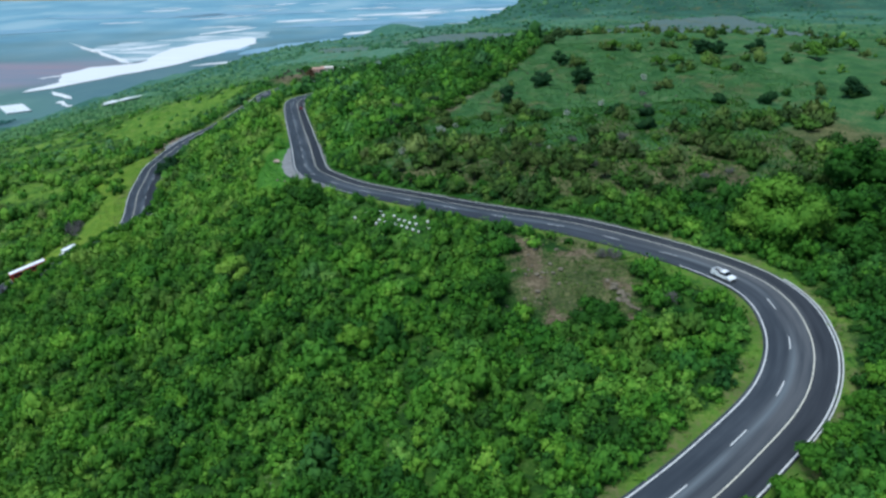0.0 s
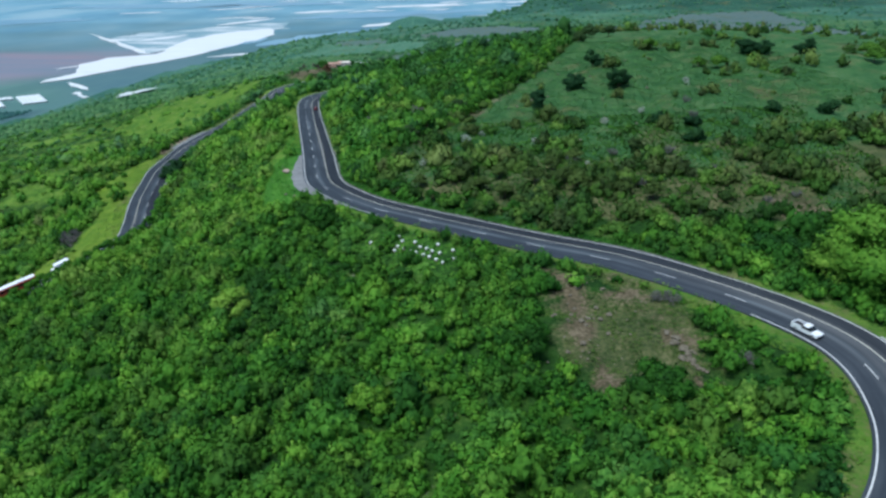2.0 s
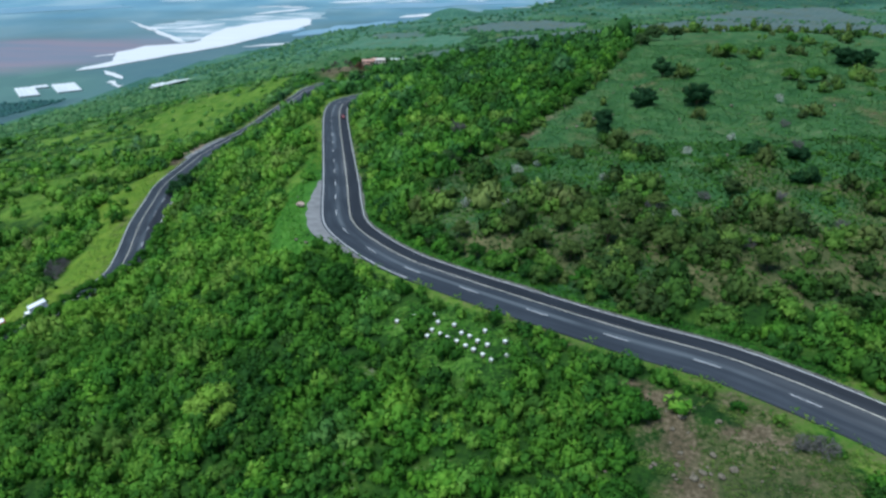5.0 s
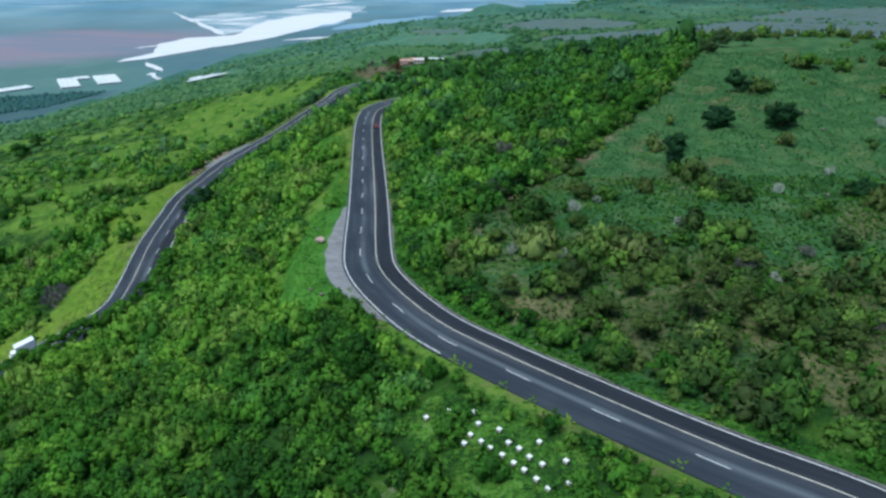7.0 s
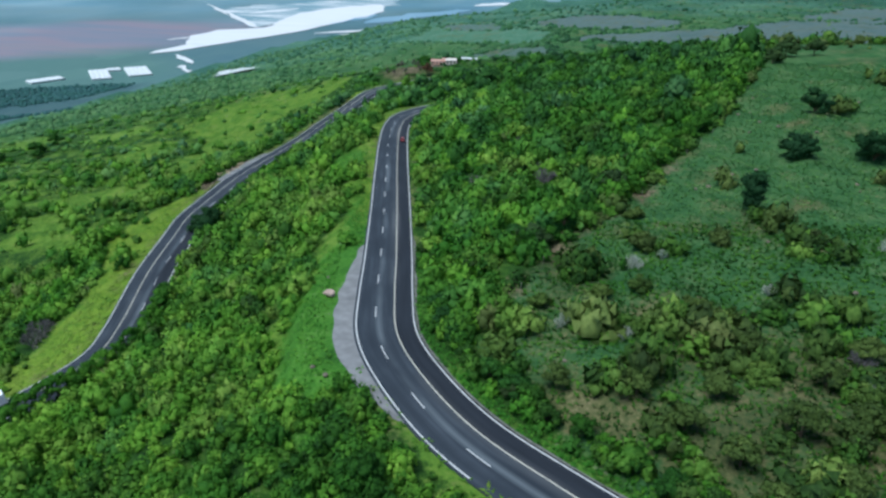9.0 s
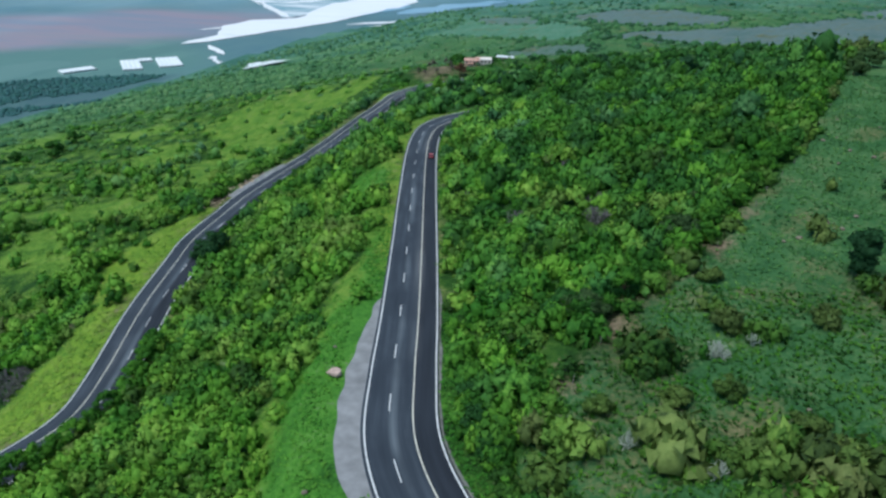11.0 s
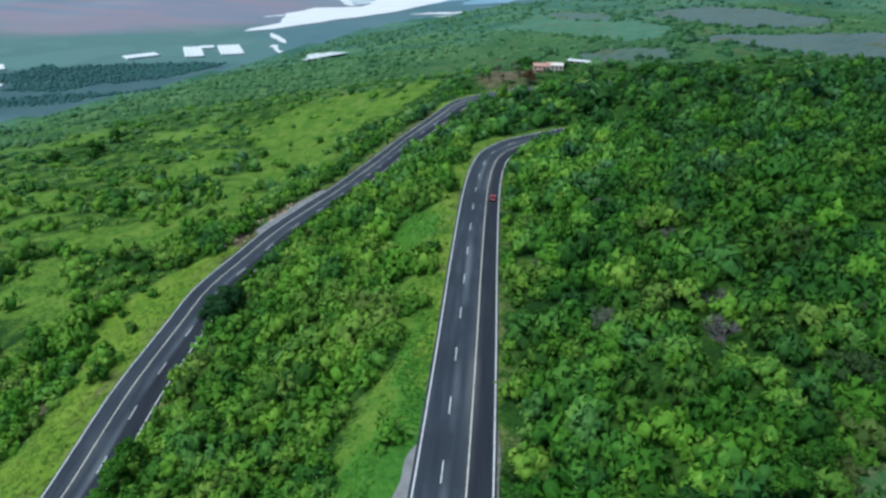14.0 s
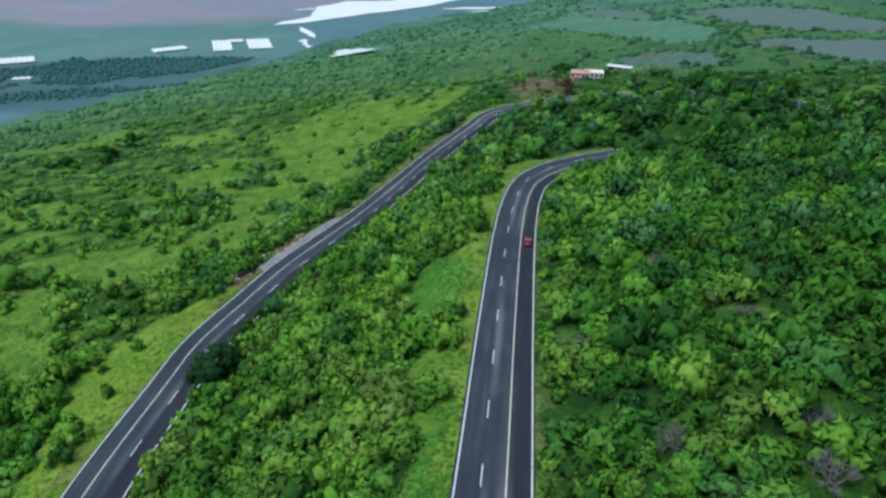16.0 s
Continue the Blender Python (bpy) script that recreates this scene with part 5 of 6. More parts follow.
for i, (x, y, r) in enumerate(((17, 197, 3.2), (22, 195, 2.8), (28, 193, 3.6), (34, 191, 3.2), (39, 190, 3.0), (25, 199, 2.8), (46, 187, 2.8), (3, 197, 2.6), (9, 192, 2.8), (12, 186, 2.6), (-3, 203, 2.4), (8, 204, 2.6), (20, 188, 2.8), (32, 199, 3.0), (37, 203, 2.8), (14, 214, 2.4), (23, 208, 2.8), (41, 197, 2.6), (30, 214, 2.6), (-14, 206, 2.2), (27, 183, 2.6))):
    tree(x, y, r, r * rng.uniform(1.5, 1.8), 430 + i, LEAF, rng.uniform(0.25, 0.6), "flat-topped olive-green thorn tree on a thin trunk", group="thorn trees in the pasture", cards=560, lobes=9, stem=0.4, olive=0.85)
tree(-24, 251, 3.8, 5.5, 420, LEAF, 0.1, "large dark green bush at the hedgerow", "bush", "bush", cards=700, lobes=11, stem=0.15, olive=-0.3, dense=True)

# shrubs that reach over the road's edge, each a thing of its own
kinds = []
for i in range(6):
    ob = base("shrub", pose(0, 0, -900), "leafy green shrub on the road verge", "shrub", "roadside shrubs")
    v, f, lit, tone = shrub_form(400 + i, 9, 190, 0.11)
    me = mesh_of("foliage", v * [1, 1, 1.1], f, [LEAF], smooth=True)
    shade_by(me, lit)
    give(me, "tint", np.clip(0.2 + 0.12 * i + tone, 0, 1))
    give(me, "olive", np.full(len(v), 0.1 * i))
    give(me, "cool", np.zeros(len(v)))
    new("foliage", me).parent = ob
    bm = bmesh.new()
    for j in range(4):
        limb(bm, (0.05 * math.cos(j * 1.6), 0.05 * math.sin(j * 1.6), -0.2), (0.35 * math.cos(j * 1.6), 0.35 * math.sin(j * 1.6), 0.6), 0.05, 0.02, 5)
    part("stem", bm, BARK, ob, "grey-brown forked stems")
    kinds.append(ob)
rng = np.random.RandomState(12)
spots = []
for k in range(nearest(15, 55), len(ROAD) - 60, 2):
    for side in (-1, 1):
        low_side = side < 0 and (k > len(ROAD) * 0.62 or 150 < ROAD[k, 1] < 204)
        if rng.uniform() > (0.5 if low_side else 0.1) or (side > 0 and k > len(ROAD) * 0.62 and ROAD[k, 1] < 340):
            continue
        off = side * (rng.uniform(7.0, 8.6) if low_side and k > len(ROAD) * 0.62 else rng.uniform(8.8, 10.8))
        x, y = ROAD[k, :2] + RIGHT[k] * off
        if layby(np.array([x]), np.array([y]))[0] > -0.15 or (ROAD[k, 0] > -30 and 440 < ROAD[k, 1]):
            continue
        spots.append((x, y, rng.uniform(1.0, 1.7) if low_side else rng.uniform(0.7, 1.2)))
for i, (x, y, r) in enumerate(spots[:260]):
    ob = copy_thing(kinds[rng.randint(6)], pose(x, y, height_at(x, y) - 0.1, 0, 0, rng.uniform(0, 360)))
    ob.scale = (r, r, r * rng.uniform(0.9, 1.35))
for ob in kinds:
    for ch in list(ob.children):
        bpy.data.objects.remove(ch)
    bpy.data.objects.remove(ob)

# bare grey shrubs
bare = []
for i in range(3):
    rs = np.random.RandomState(600 + i)
    bm = bmesh.new()

    def fork(p, way, length, r, depth):
        q = p + way * length
        limb(bm, p, q, r, r * 0.6, 4)
        if depth:
            for _ in range(3):
                w = (way + Vector(rs.normal(0, 0.5, 3)) + Vector((0, 0, 0.1))).normalized()
                fork(q, w, length * rs.uniform(0.6, 0.85), r * 0.66, depth - 1)

    for j in range(9):
        a = j * 0.72
        fork(Vector((0, 0, -0.1)), Vector((0.7 * math.cos(a), 0.7 * math.sin(a), rs.uniform(0.6, 1.2))).normalized(), 0.42, 0.05, 3)
    me = bpy.data.meshes.new("bare_shrub")
    bm.to_mesh(me)
    bm.free()
    bare.append(me)
TWIG = plain("grey_twig", (0.13, 0.125, 0.12), 0.9, 0.1, vary=0.3, scale=4)
PALE_TWIG = plain("pale_stem", (0.4, 0.43, 0.36), 0.8, 0.2, vary=0.2, scale=4)
for me in bare:
    me.materials.append(TWIG)
pale = [me.copy() for me in bare]
for me in pale:
    me.materials[0] = PALE_TWIG
for i, (x, y, r) in enumerate(BARE):
    ob = new("bare_shrub", bare[i % 3])
    ob.matrix_basis = pose(x, y, height_at(x, y), 0, 0, 77 * i) @ Matrix.Diagonal((r, r, r * 1.1, 1))
    tagged(ob, "leafless grey shrub among green scrub", "shrub", "bare grey shrubs")
for i, (x, y, r) in enumerate(((-1.5, 241, 1.9), (-4.2, 215.2, 1.6), (-14, 220, 1.6), (4, 244, 1.4), (-0.5, 240.5, 1.4), (27.7, 205.8, 1.8), (45, 250, 1.8), (60, 262, 1.6), (20, 231, 1.4), (86, 300, 2), (33, 208, 1.6))):
    ob = new("cactus_shrub", pale[i % 3])
    ob.matrix_basis = pose(x, y, height_at(x, y), 0, 0, 50 * i) @ Matrix.Diagonal((r * 0.9, r * 0.9, r * 1.7, 1))
    tagged(ob, "pale whitish branching cactus-like shrub in the pasture", "shrub", "pale branching shrubs")


# ---- grass and herbs ----
def tuft_form(seed, blades, spread, tall, wide):
    """A unit tuft: blades leaning out from one foot."""
    rs = np.random.RandomState(seed)
    V, F = [], []
    for i in range(blades):
        a, lean = rs.uniform(0, 6.283), rs.uniform(0.15, 1.0) * spread
        d, s = np.array([math.cos(a), math.sin(a), 0]), np.array([-math.sin(a), math.cos(a), 0]) * wide
        foot = d * rs.uniform(0, 0.35)
        top = foot + d * lean + np.array([0, 0, tall * rs.uniform(0.6, 1.0)])
        mid = foot + d * lean * 0.35 + np.array([0, 0, tall * 0.55])
        V += [foot, mid - s, mid + s, top]
        F += [[4 * i, 4 * i + 1, 4 * i + 2], [4 * i + 1, 4 * i + 3, 4 * i + 2]]
    V, F = np.array(V), np.array(F)
    way = np.cross(V[F[:, 1]] - V[F[:, 0]], V[F[:, 2]] - V[F[:, 0]])[:, 2] < 0
    F[way] = F[way][:, ::-1]
    return V, F, unit(V * [0.7, 0.7, 0.0] + [0, 0, 1.0]), np.zeros(len(V))


def tufts(name, forms, box_, step, seed, want, rmin, rmax, mat, label, tone, olive=0.0):
    x, y, rng = jittered(*box_, step, seed)
    d, side, k = near_road(x, y)
    grass, soil, field, plough, dry, _, crop = zones(x, y, d, side, k)
    green = lush(x, y, d, side, k)
    p = {"grass": grass * 0.8 * (1 - 0.9 * green), "field": field * 0.8, "dry": dry * (d > 8), "ripe": ripe(x, y, d, side, k), "lush": green * 0.95, "verge": 0.9 * ((side > 0) & (d < 9.4) & (k < len(ROAD) * 0.6))}[want] * (1 - soil) * (1 - {"grass": 0.6, "field": 0.3, "dry": 0, "verge": 0, "lush": 0, "ripe": 0}[want] * dry) * (y < 640)
    w = (rng.uniform(0, 1, len(x)) < p) & (d > np.where((side < 0) & (ROAD[k, 1] < 204) & (ROAD[k, 1] > 128), 4.95, 6.2)) & ~((side < 0) & (d < 10.6) & (layby(x, y) > -0.1))
    x, y = x[w], y[w]
    z = land(x, y)[0]
    n = len(x)
    r = rng.uniform(rmin, rmax, n) * np.where(d[w] < 6.3, 1.25, 1)
    tint = np.clip(tone + 0.35 * ((want == "grass") & (k[w] > len(ROAD) * 0.62) & (d[w] < 26)) + 0.3 * wavy(x, y, 12, 51) + rng.normal(0, 0.15, n), 0, 1)
    me = scatter_mesh(name, forms, rng.randint(0, len(forms), n), np.stack([x, y, z - 0.03], 1), r, r, tint, [mat], seed, np.full(n, olive))
    tagged(new(name, me), label, "grass", kind="stuff")


TUFTS = [tuft_form(700 + i, 6, 1.0, 0.42, 0.18) for i in range(5)]
HERBS = [tuft_form(720 + i, 4, 1.0, 0.55, 0.34) for i in range(5)]
tufts("verge_grass", TUFTS, (-300, 90, 50, 600), 1.9, 61, "grass", 0.6, 1.2, GRASS_LEAF, "tall yellow-green grass on verges and meadows", 0.42)
tufts("ripe_grass", TUFTS, (-180, -60, 205, 445), 1.4, 67, "ripe", 0.5, 0.95, GRASS_LEAF, "tall ripe yellow-green grass beside the roads", 0.78)
tufts("pasture_herbs", HERBS, (-20, 145, 258, 410), 1.1, 62, "field", 0.4, 0.8, LEAF, "low leafy green herbs covering the pasture", 0.56, -0.5)
tufts("pasture_weeds", [tuft_form(740 + i, 5, 0.9, 0.9, 0.24) for i in range(5)], (-40, 112, 166, 262), 0.85, 63, "field", 0.4, 0.9, LEAF, "rough olive-green weeds between shrubs in the pasture", 0.3, 0.05)
tufts("dry_grass", TUFTS, (5, 50, 100, 156), 0.62, 64, "dry", 0.3, 0.75, GRASS_LEAF, "thin olive and straw-coloured grass on the bare slope", 0.25, 0.6)
tufts("verge_weeds", [tuft_form(760 + i, 6, 0.9, 0.7, 0.2) for i in range(5)], (-62, 48, 146, 262), 0.8, 65, "verge", 0.45, 0.9, LUSH_LEAF, "lush deep green weeds along the uphill road edge", 0.08)
tufts("lush_grass", [tuft_form(780 + i, 6, 0.9, 0.6, 0.18) for i in range(5)], (-104, 14, 150, 360), 0.8, 66, "lush", 0.4, 0.85, LUSH_LEAF, "lush emerald grass beside the lay-by and the beehives", 0.62)


# ---- stones ----
STONE = plain("pale_stone", (0.155, 0.135, 0.1), 0.95, 0.1, vary=0.4, scale=2.0)
PINK_STONE = plain("pinkish_boulder", (0.42, 0.31, 0.26), 0.9, 0.2, vary=0.35, scale=1.2)


def stone_mesh(seed, mat, sub=2):
    v, f = BALL[sub]
    rs = np.random.RandomState(seed)
    cut = v.copy()
    for _ in range(7):
        n = rs.normal(0, 1, 3)
        n /= np.linalg.norm(n)
        over = np.clip(cut @ n - rs.uniform(0.55, 0.85), 0, None)
        cut = cut - over[:, None] * n
    return mesh_of("rock", cut * [1, 0.8, 0.65] + rs.normal(0, 0.02, cut.shape), f, [mat])


STONES = [stone_mesh(800 + i, STONE) for i in range(5)]
rng = np.random.RandomState(31)
spots = [(rng.normal(22, 3.5), rng.normal(137, 5.5), rng.uniform(0.25, 0.8)) for _ in range(24)]
spots += [(34 + 4.0 * f + rng.normal(0, 0.5), 129 - 11 * f + rng.normal(0, 0.6), rng.uniform(0.35, 0.8)) for f in rng.uniform(0, 1, 26)]
spots += [(rng.normal(24, 7), rng.normal(132, 9), rng.uniform(0.12, 0.35)) for _ in range(40)]
for x, y, r in spots:
    ob = new("rock", STONES[rng.randint(5)])
    ob.matrix_basis = pose(x, y, height_at(x, y) + 0.25 * r, rng.uniform(-15, 15), rng.uniform(-15, 15), rng.uniform(0, 360)) @ Matrix.Diagonal((r, r, r, 1))
    tagged(ob, "pale grey angular rock on the bare slope", "rock", "rocks on the bare slope")
for x, y, r in [(18.5, 284, 0.8), (24.6, 290.6, 0.9), (27, 288, 0.6), (9, 230, 0.5), (-13, 211, 0.5), (31, 294, 0.7), (15, 281, 0.5), (48, 312, 0.8), (44, 330, 0.7), (40, 335, 0.6), (52, 322, 0.6), (71, 300, 0.7), (35, 341, 0.7), (-62.5, 241, 0.45), (-53, 207, 0.5), (-50, 205, 0.6)] + [(rng.uniform(20, 110), rng.uniform(225, 370), rng.uniform(0.3, 0.6)) for _ in range(26)]:
    ob = new("rock", STONES[rng.randint(5)])
    ob.matrix_basis = pose(x, y, height_at(x, y) + 0.3 * r, 0, 0, rng.uniform(0, 360)) @ Matrix.Diagonal((r, r, r, 1))
    tagged(ob, "pale rock lying in the grass", "rock", "rocks in the grass")
TAN_STONE = plain("tan_rubble", (0.42, 0.33, 0.23), 0.95, 0.1, vary=0.35, scale=1.2)
TAN = [stone_mesh(830 + i, TAN_STONE, 1) for i in range(4)]
for i in range(46):
    k = nearest(-142, rng.uniform(342, 384))
    x, y = ROAD[k, :2] + RIGHT[k] * rng.uniform(7.2, 12)
    r = rng.uniform(0.2, 0.7) if i > 5 else rng.uniform(0.6, 1.0)
    ob = new("rock", TAN[i % 4])
    ob.matrix_basis = pose(x, y, height_at(x, y) + 0.2 * r, rng.uniform(-15, 15), 0, rng.uniform(0, 360)) @ Matrix.Diagonal((r, r, r, 1))
    tagged(ob, "tan rubble stone heaped beside the lower road", "rock", "rubble beside the lower road")
ob = new("boulder", stone_mesh(820, PINK_STONE, 2))
ob.matrix_basis = pose(-59.2, 232.6, height_at(-59.2, 232.6) + 0.6, 0, 5, 30) @ Matrix.Diagonal((1.35, 1.25, 1.45, 1))
tagged(ob, "large pinkish boulder in grass beside the gravel lay-by", "boulder")

# ---- fence posts ----
POST = plain("grey_post", (0.2, 0.185, 0.16), 0.9, 0.2, vary=0.25, scale=3)
for i, y in enumerate(np.arange(232, 390, 9.5)):
    x = float(hedge_x(y)) + 2.6 + 0.4 * math.sin(i * 2.1)
    ob = part("fence_post", box(0.14, 0.14, 1.5, bevel=0.02, taper=0.85), POST)
    ob.matrix_basis = pose(x, y, height_at(x, y) - 0.1, 3 * math.sin(i), 3 * math.cos(i * 1.7), 20 * i)
    tagged(ob, "weathered grey fence post along the pasture hedge", "fence post", "fence posts")

# ---- beehives ----
HIVE = plain("white_hive_paint", (0.6, 0.6, 0.58), 0.6, 0.3, vary=0.08, scale=3)
HIVE_LID = plain("white_hive_lid", (0.75, 0.75, 0.73), 0.5, 0.4, vary=0.06, scale=3)
WOOD = plain("hive_stand_wood", (0.16, 0.12, 0.08), 0.9, 0.2, vary=0.3, scale=5)
first = base("beehive", pose(0, 0, -900), "white-painted wooden beehive with a flat lid in grass", "beehive", "beehives below the road")
part("stand", box(0.56, 0.5, 0.2, (0, 0, 0), 0.02), WOOD, first, "dark wooden stand")
part("brood_box", box(0.54, 0.48, 0.34, (0, 0, 0.2), 0.015), HIVE, first)
part("lid", box(0.66, 0.6, 0.1, (0, 0, 0.54), 0.02), HIVE_LID, first, "bright white flat lid")
HIVES = [(-30.9, 178.9), (-28.5, 178.6), (-27.8, 175.3), (-23.8, 171.1), (-20.7, 171.9), (-16.9, 171.6), (-21.4, 169.3), (-19.6, 168.2), (-18.9, 169.8), (-16.1, 169.5), (-17.0, 167.7), (-17.7, 166.3), (-15.4, 166.6), (-14.1, 165.5), (-13.1, 168.4), (-11.7, 166.2), (-10.2, 165.2), (-12.4, 164.3), (-7.6, 166.2), (-8.8, 163.8), (-10.8, 163.0), (-9.4, 161.9), (-7.1, 162.6), (-7.8, 160.5), (-6.3, 159.2), (-4.1, 163.1), (-3.7, 159.9)]
for i, (x, y) in enumerate(HIVES):
    m = pose(x, y, height_at(x, y) + 0.02, 0, 0, -35 + 9 * math.sin(i * 1.9))
    if i:
        copy_thing(first, m)
    else:
        first.matrix_basis = m

# ---- vehicles ----
GLASS = Mat("dark_window_glass", 0.08, 0.6).colour((0.015, 0.018, 0.02)).m
TYRE, RIM = plain("tyre_rubber", (0.02, 0.02, 0.02), 0.85, 0.2), plain("steel_rim", (0.4, 0.4, 0.42), 0.35, 0.5, 0.8)
RED_CAR = plain("red_car_paint", (0.3, 0.018, 0.025), 0.28, 0.6, vary=0.08)
WHITE_CAR = plain("white_car_paint", (0.78, 0.79, 0.8), 0.3, 0.5, vary=0.05)
BUS_RED = plain("red_bus_paint", (0.42, 0.05, 0.03), 0.35, 0.5, vary=0.1)
DARK_TRIM = plain("dark_trim", (0.03, 0.03, 0.035), 0.7, 0.3)
LAMP_RED, LAMP_CLEAR = plain("tail_lamp", (0.3, 0.01, 0.01), 0.2, 0.6), plain("head_lamp", (0.7, 0.72, 0.74), 0.12, 0.7)


def on_road(x, y, offset, back=False, lift=0.0):
    """A pose on the road, facing along it."""
    i = nearest(x, y)
    t, r = TANGENT[i] * (-1 if back else 1), RIGHT[i]
    p = ROAD[i] + [r[0] * offset, r[1] * offset, lift + BANK[i] * offset]
    f = Vector(t).normalized()
    s = Vector((0, 0, 1)).cross(f).normalized()
    s = (s + Vector((0, 0, -BANK[i] * (-1 if back else 1)))).normalized()
    u = f.cross(s)
    return Matrix.Translation(p) @ Matrix((f, s, u)).transposed().to_4x4()


def wheels(ob, xs, track, radius, width):
    for x in xs:
        for s in (-1, 1):
            tyre = part("wheel", disc(radius, width, (x, s * track / 2, radius)), TYRE, ob, "black rubber tyre")
            part("rim", disc(radius * 0.62, width + 0.03, (x, s * track / 2, radius), 14), RIM, tyre, "grey steel rim")


def lamps(ob, front, rear, z, half):
    for s in (-1, 1):
        part("headlight", box(0.1, 0.34, 0.16, (front, s * half, z), 0.03), LAMP_CLEAR, ob, "clear headlight")
        part("tail_light", box(0.1, 0.24, 0.2, (rear, s * half, z + 0.05), 0.03), LAMP_RED, ob, "red tail light")


def hatchback(m, paint, label, group=""):
    ob = base("car", m, label, "car", group)
    part("body", prism([(-1.95, 0.3), (-2.0, 0.75), (-1.9, 0.95), (-0.6, 0.98), (0.95, 0.95), (1.85, 0.72), (2.0, 0.5), (1.95, 0.28)], 1.7, 1.6, 0.07), paint, ob)
    part("windows", prism([(-1.8, 0.94), (-1.35, 1.38), (0.2, 1.4), (0.98, 0.93)], 1.58, 1.28, 0.04), GLASS, ob, "dark window glass")
    part("roof", prism([(-1.45, 1.36), (-1.3, 1.47), (0.1, 1.48), (0.3, 1.36)], 1.36, 1.2, 0.04), paint, ob)
    part("bumper", box(0.12, 1.6, 0.22, (2.0, 0, 0.3), 0.04), DARK_TRIM, ob, "dark plastic bumper")
    part("bumper", box(0.12, 1.6, 0.22, (-2.0, 0, 0.3), 0.04), DARK_TRIM, ob, "dark plastic bumper")
    part("number_plate", box(0.03, 0.42, 0.12, (-2.06, 0, 0.6), 0.01), WHITE_CAR, ob, "pale plate")
    wheels(ob, (-1.25, 1.25), 1.52, 0.31, 0.2)
    lamps(ob, 1.93, -1.97, 0.62, 0.6)
    return ob


def pickup(m, paint, label):
    ob = base("pickup_truck", m, label, "pickup truck")
    part("body", prism([(-2.6, 0.45), (-2.62, 1.0), (-0.5, 1.0), (0.95, 1.02), (2.3, 0.95), (2.5, 0.7), (2.48, 0.42)], 1.8, 1.74, 0.06), paint, ob)
    part("windows", prism([(-0.62, 1.0), (-0.45, 1.6), (0.55, 1.62), (1.25, 1.0)], 1.66, 1.4, 0.04), GLASS, ob, "dark window glass")
    part("roof", prism([(-0.55, 1.58), (-0.42, 1.7), (0.45, 1.71), (0.62, 1.58)], 1.48, 1.36, 0.04), paint, ob)
    part("bed_floor", box(1.85, 1.5, 0.05, (-1.62, 0, 1.0), 0.01), DARK_TRIM, ob, "dark cargo bed")
    for s in (-1, 1):
        part("bed_side", box(1.95, 0.1, 0.42, (-1.6, s * 0.83, 1.0), 0.03), paint, ob)
    part("tailgate", box(0.08, 1.6, 0.42, (-2.56, 0, 1.0), 0.03), paint, ob)
    part("bumper", box(0.15, 1.75, 0.22, (2.5, 0, 0.42), 0.04), DARK_TRIM, ob, "dark bumper")
    wheels(ob, (-1.6, 1.6), 1.6, 0.37, 0.24)
    lamps(ob, 2.42, -2.6, 0.78, 0.68)
    return ob


def bus(m, label):
    ob = base("bus", m, label, "bus")
    part("body", box(11.6, 2.5, 2.75, (0, 0, 0.45), 0.16), BUS_RED, ob)
    part("roof", box(11.2, 2.3, 0.14, (0, 0, 3.19), 0.05), WHITE_CAR, ob, "white roof panel")
    for i in range(7):
        for s in (-1, 1):
            part("side_window", box(1.25, 0.06, 0.85, (-4.3 + 1.42 * i, s * 1.245, 1.85), 0.02), GLASS, ob, "dark side window")
    part("windscreen", box(0.08, 2.1, 1.2, (5.8, 0, 1.6), 0.03), GLASS, ob, "dark windscreen")
    part("rear_window", box(0.08, 1.9, 0.8, (-5.8, 0, 1.9), 0.03), GLASS, ob, "dark rear window")
    part("skirt", box(11.4, 2.52, 0.3, (0, 0, 0.4), 0.04), DARK_TRIM, ob, "dark lower skirt")
    part("air_unit", box(2.2, 1.5, 0.22, (-1.5, 0, 3.32), 0.06), WHITE_CAR, ob, "white roof unit")
    wheels(ob, (-3.4, 3.9), 2.2, 0.5, 0.3)
    lamps(ob, 5.78, -5.78, 0.8, 0.95)
    return ob


def box_truck(m, label):
    ob = base("box_truck", m, label, "truck")
    part("cargo_box", box(4.6, 2.3, 2.4, (-1.1, 0, 0.95), 0.06), WHITE_CAR, ob)
    part("cab", prism([(1.25, 0.5), (1.25, 2.2), (2.3, 2.2), (2.85, 1.4), (3.0, 1.2), (3.0, 0.5)], 2.05, 1.85, 0.06), WHITE_CAR, ob)
    part("windscreen", box(0.06, 1.7, 0.7, (2.62, 0, 1.42), 0.02), GLASS, ob, "dark windscreen")
    part("chassis", box(6.0, 0.9, 0.25, (-0.3, 0, 0.55), 0.03), DARK_TRIM, ob, "dark steel chassis")
    wheels(ob, (-2.2, 2.0), 1.9, 0.42, 0.28)
    lamps(ob, 2.98, -3.36, 0.75, 0.8)
    return ob


hatchback(on_road(-81.5, 366, 3.55), RED_CAR, "red hatchback car driving on the asphalt road")
pickup(on_road(61, 127.5, -3.6, True), WHITE_CAR, "white pickup truck driving on the asphalt road")
bus(on_road(-139, 206, 3.5), "red bus with a white roof on the lower road")
box_truck(on_road(-130, 216, 3.5), "white box truck following a bus on the lower road")
hatchback(on_road(-122, 558, 3.6), WHITE_CAR, "white car standing on the road near the house")

# ---- house and sheds ----
PINK_WALL = plain("salmon_render", (0.6, 0.38, 0.31), 0.85, 0.2, vary=0.12, scale=0.6)
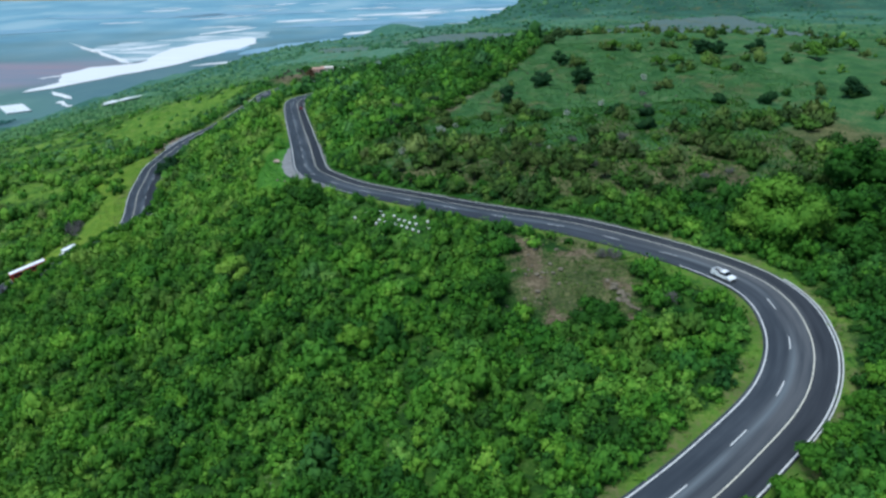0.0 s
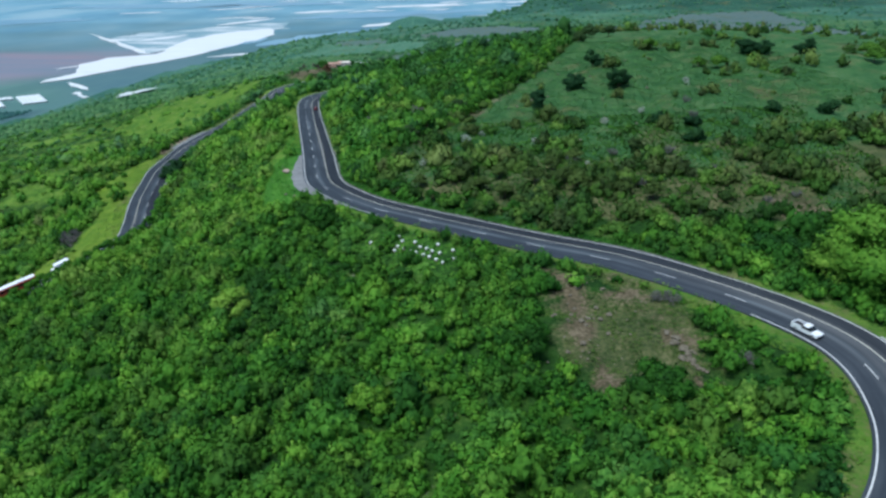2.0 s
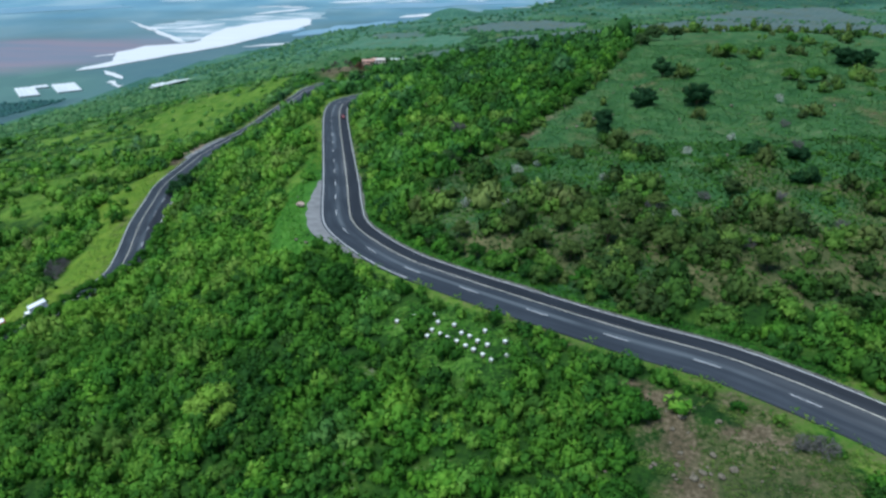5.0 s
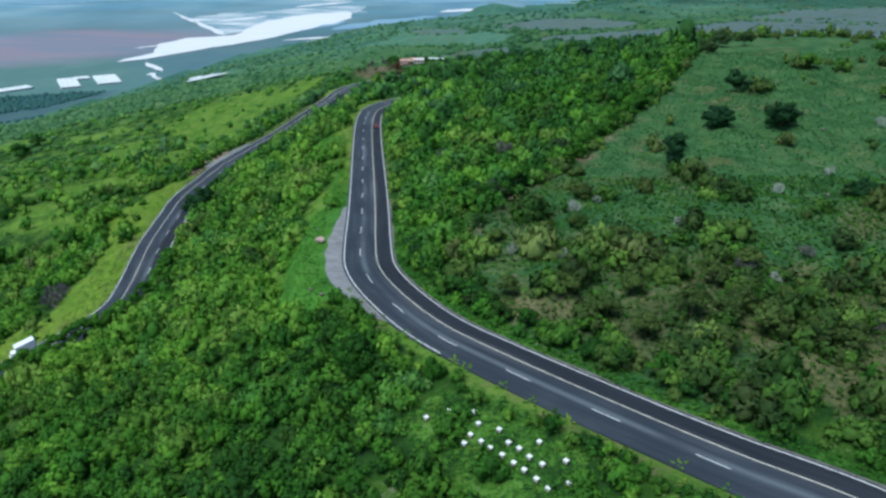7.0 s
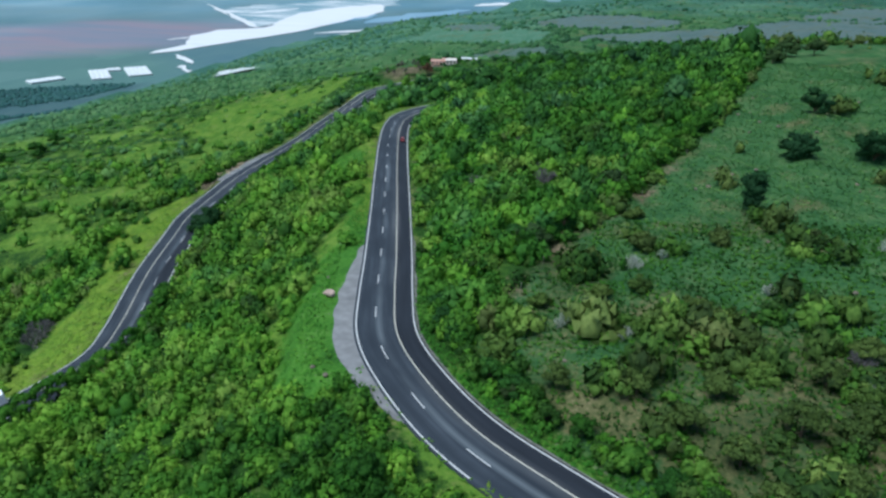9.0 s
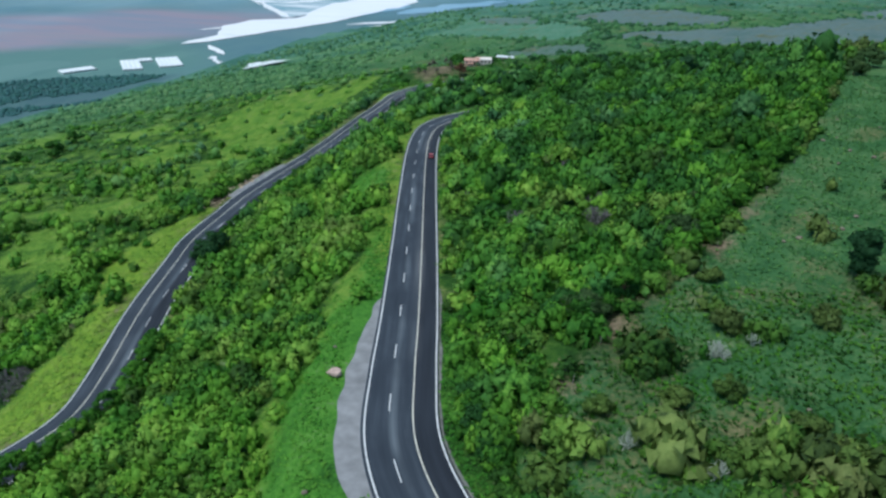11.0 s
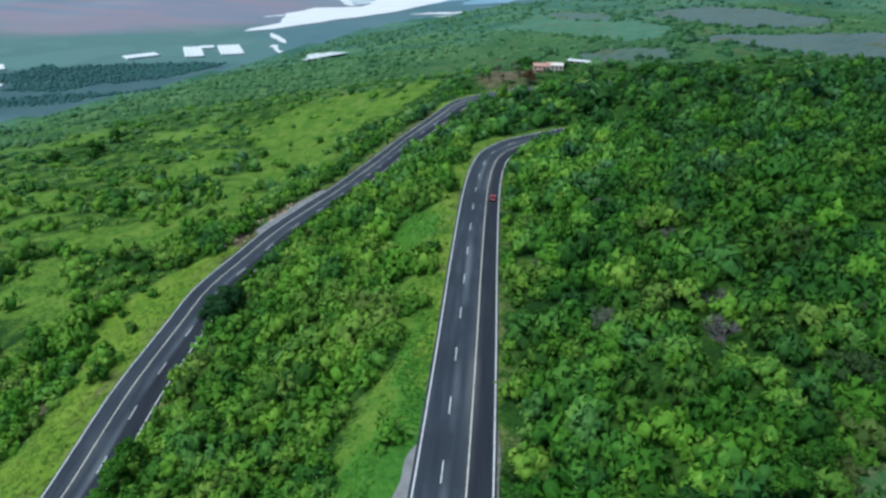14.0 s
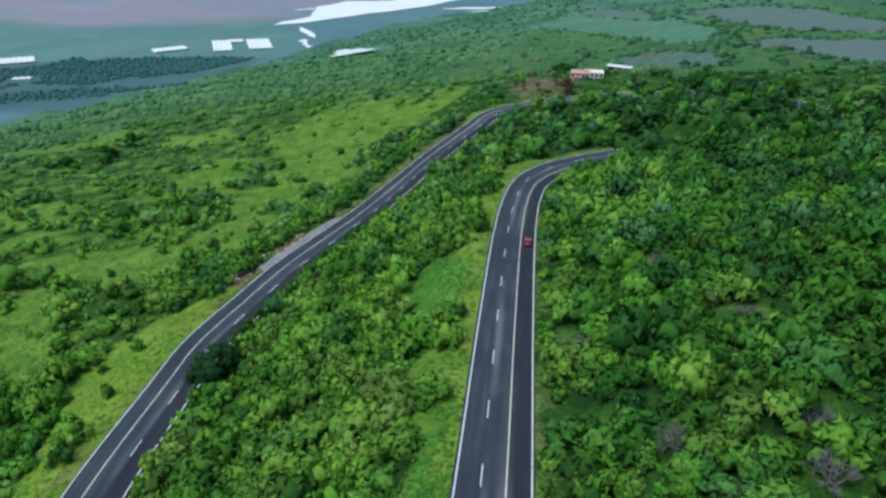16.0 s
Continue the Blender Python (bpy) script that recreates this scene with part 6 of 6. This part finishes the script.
PALE_WALL = plain("cream_render", (0.68, 0.6, 0.54), 0.85, 0.2, vary=0.1, scale=0.6)
ROOF_TILE = plain("terracotta_roof", (0.45, 0.27, 0.21), 0.85, 0.2, vary=0.25, scale=1.5)
SHED_ROOF = plain("pale_sheet_roof", (0.62, 0.64, 0.64), 0.45, 0.5, vary=0.1, scale=0.5)


def window(parent, x, y, z, w, h, turn):
    """A recessed dark pane in a pale frame, facing along turn."""
    frame_ob = part("window_frame", box(w + 0.3, 0.14, h + 0.3, (0, 0, 0), 0.02), PALE_WALL, parent, "pale window surround")
    frame_ob.matrix_basis = pose(x, y, z, 0, 0, turn)
    part("pane", box(w, 0.1, h, (0, -0.04, 0.15), 0.01), GLASS, frame_ob, "dark window pane")


hx0, hy0 = -109, 614
house = base("house", pose(hx0, hy0, height_at(hx0, hy0) - 0.4, 0, 0, 12), "salmon-pink flat-roofed house with pale arched front", "house")
part("wall", box(10.5, 9, 4.5, (-3.6, 0, 0), 0.05), PINK_WALL, house, "salmon-pink rendered wall")
part("wall", box(8, 8, 5.4, (5.4, -0.6, 0), 0.05), PALE_WALL, house, "pale cream rendered wall")
part("roof", box(10.8, 9.4, 0.35, (-3.6, 0, 4.5), 0.05), ROOF_TILE, house, "terracotta roof slab")
part("roof", box(8.3, 8.3, 0.3, (5.4, -0.6, 5.4), 0.05), PALE_WALL, house, "cream roof parapet")
part("porch_roof", box(5, 2.6, 0.3, (-5, -5.5, 2.9), 0.05), ROOF_TILE, house)
part("parapet", box(3.2, 3.0, 1.1, (0.6, 1.0, 4.85), 0.05), PINK_WALL, house, "salmon-pink roof turret")
for x in (-7.2, -5, -2.8):
    part("column", box(0.35, 0.35, 3.0, (x, -6.5, 0), 0.04), PALE_WALL, house, "pale porch column")
for x in (-7.4, -4.8, -2.2, 0.4):
    window(house, x, -4.55, 2.5, 1.3, 1.5, 0)
for x in (2.9, 5.4, 7.9):
    window(house, x, -4.65, 0.4, 1.7, 2.2, 0)
    window(house, x, -4.65, 3.3, 1.2, 1.4, 0)
shed = base("shed", pose(-96, 684, height_at(-96, 684) - 0.3, 0, 0, -4), "long low shed with a pale sheet roof", "shed")
part("wall", box(22, 6, 2.4, (0, 0, 0), 0.04), PINK_STONE, shed)
part("roof", prism([(-11.6, 2.4), (-11.6, 2.55), (11.6, 2.55), (11.6, 2.4)], 7.2, 6.6, 0.03), SHED_ROOF, shed, "pale corrugated sheet roof")
for x in (-8, -3, 2, 7):
    part("door", box(2.4, 0.1, 2.1, (x, -3.03, 0), 0.02), DARK_TRIM, shed, "dark doorway")
gate = part("gate_post", box(0.6, 0.6, 3.8, bevel=0.05), PALE_WALL)
gate.matrix_basis = pose(-115, 563, height_at(-115, 563) - 0.1)
tagged(gate, "white gate pillar beside the road near the house", "gate post")
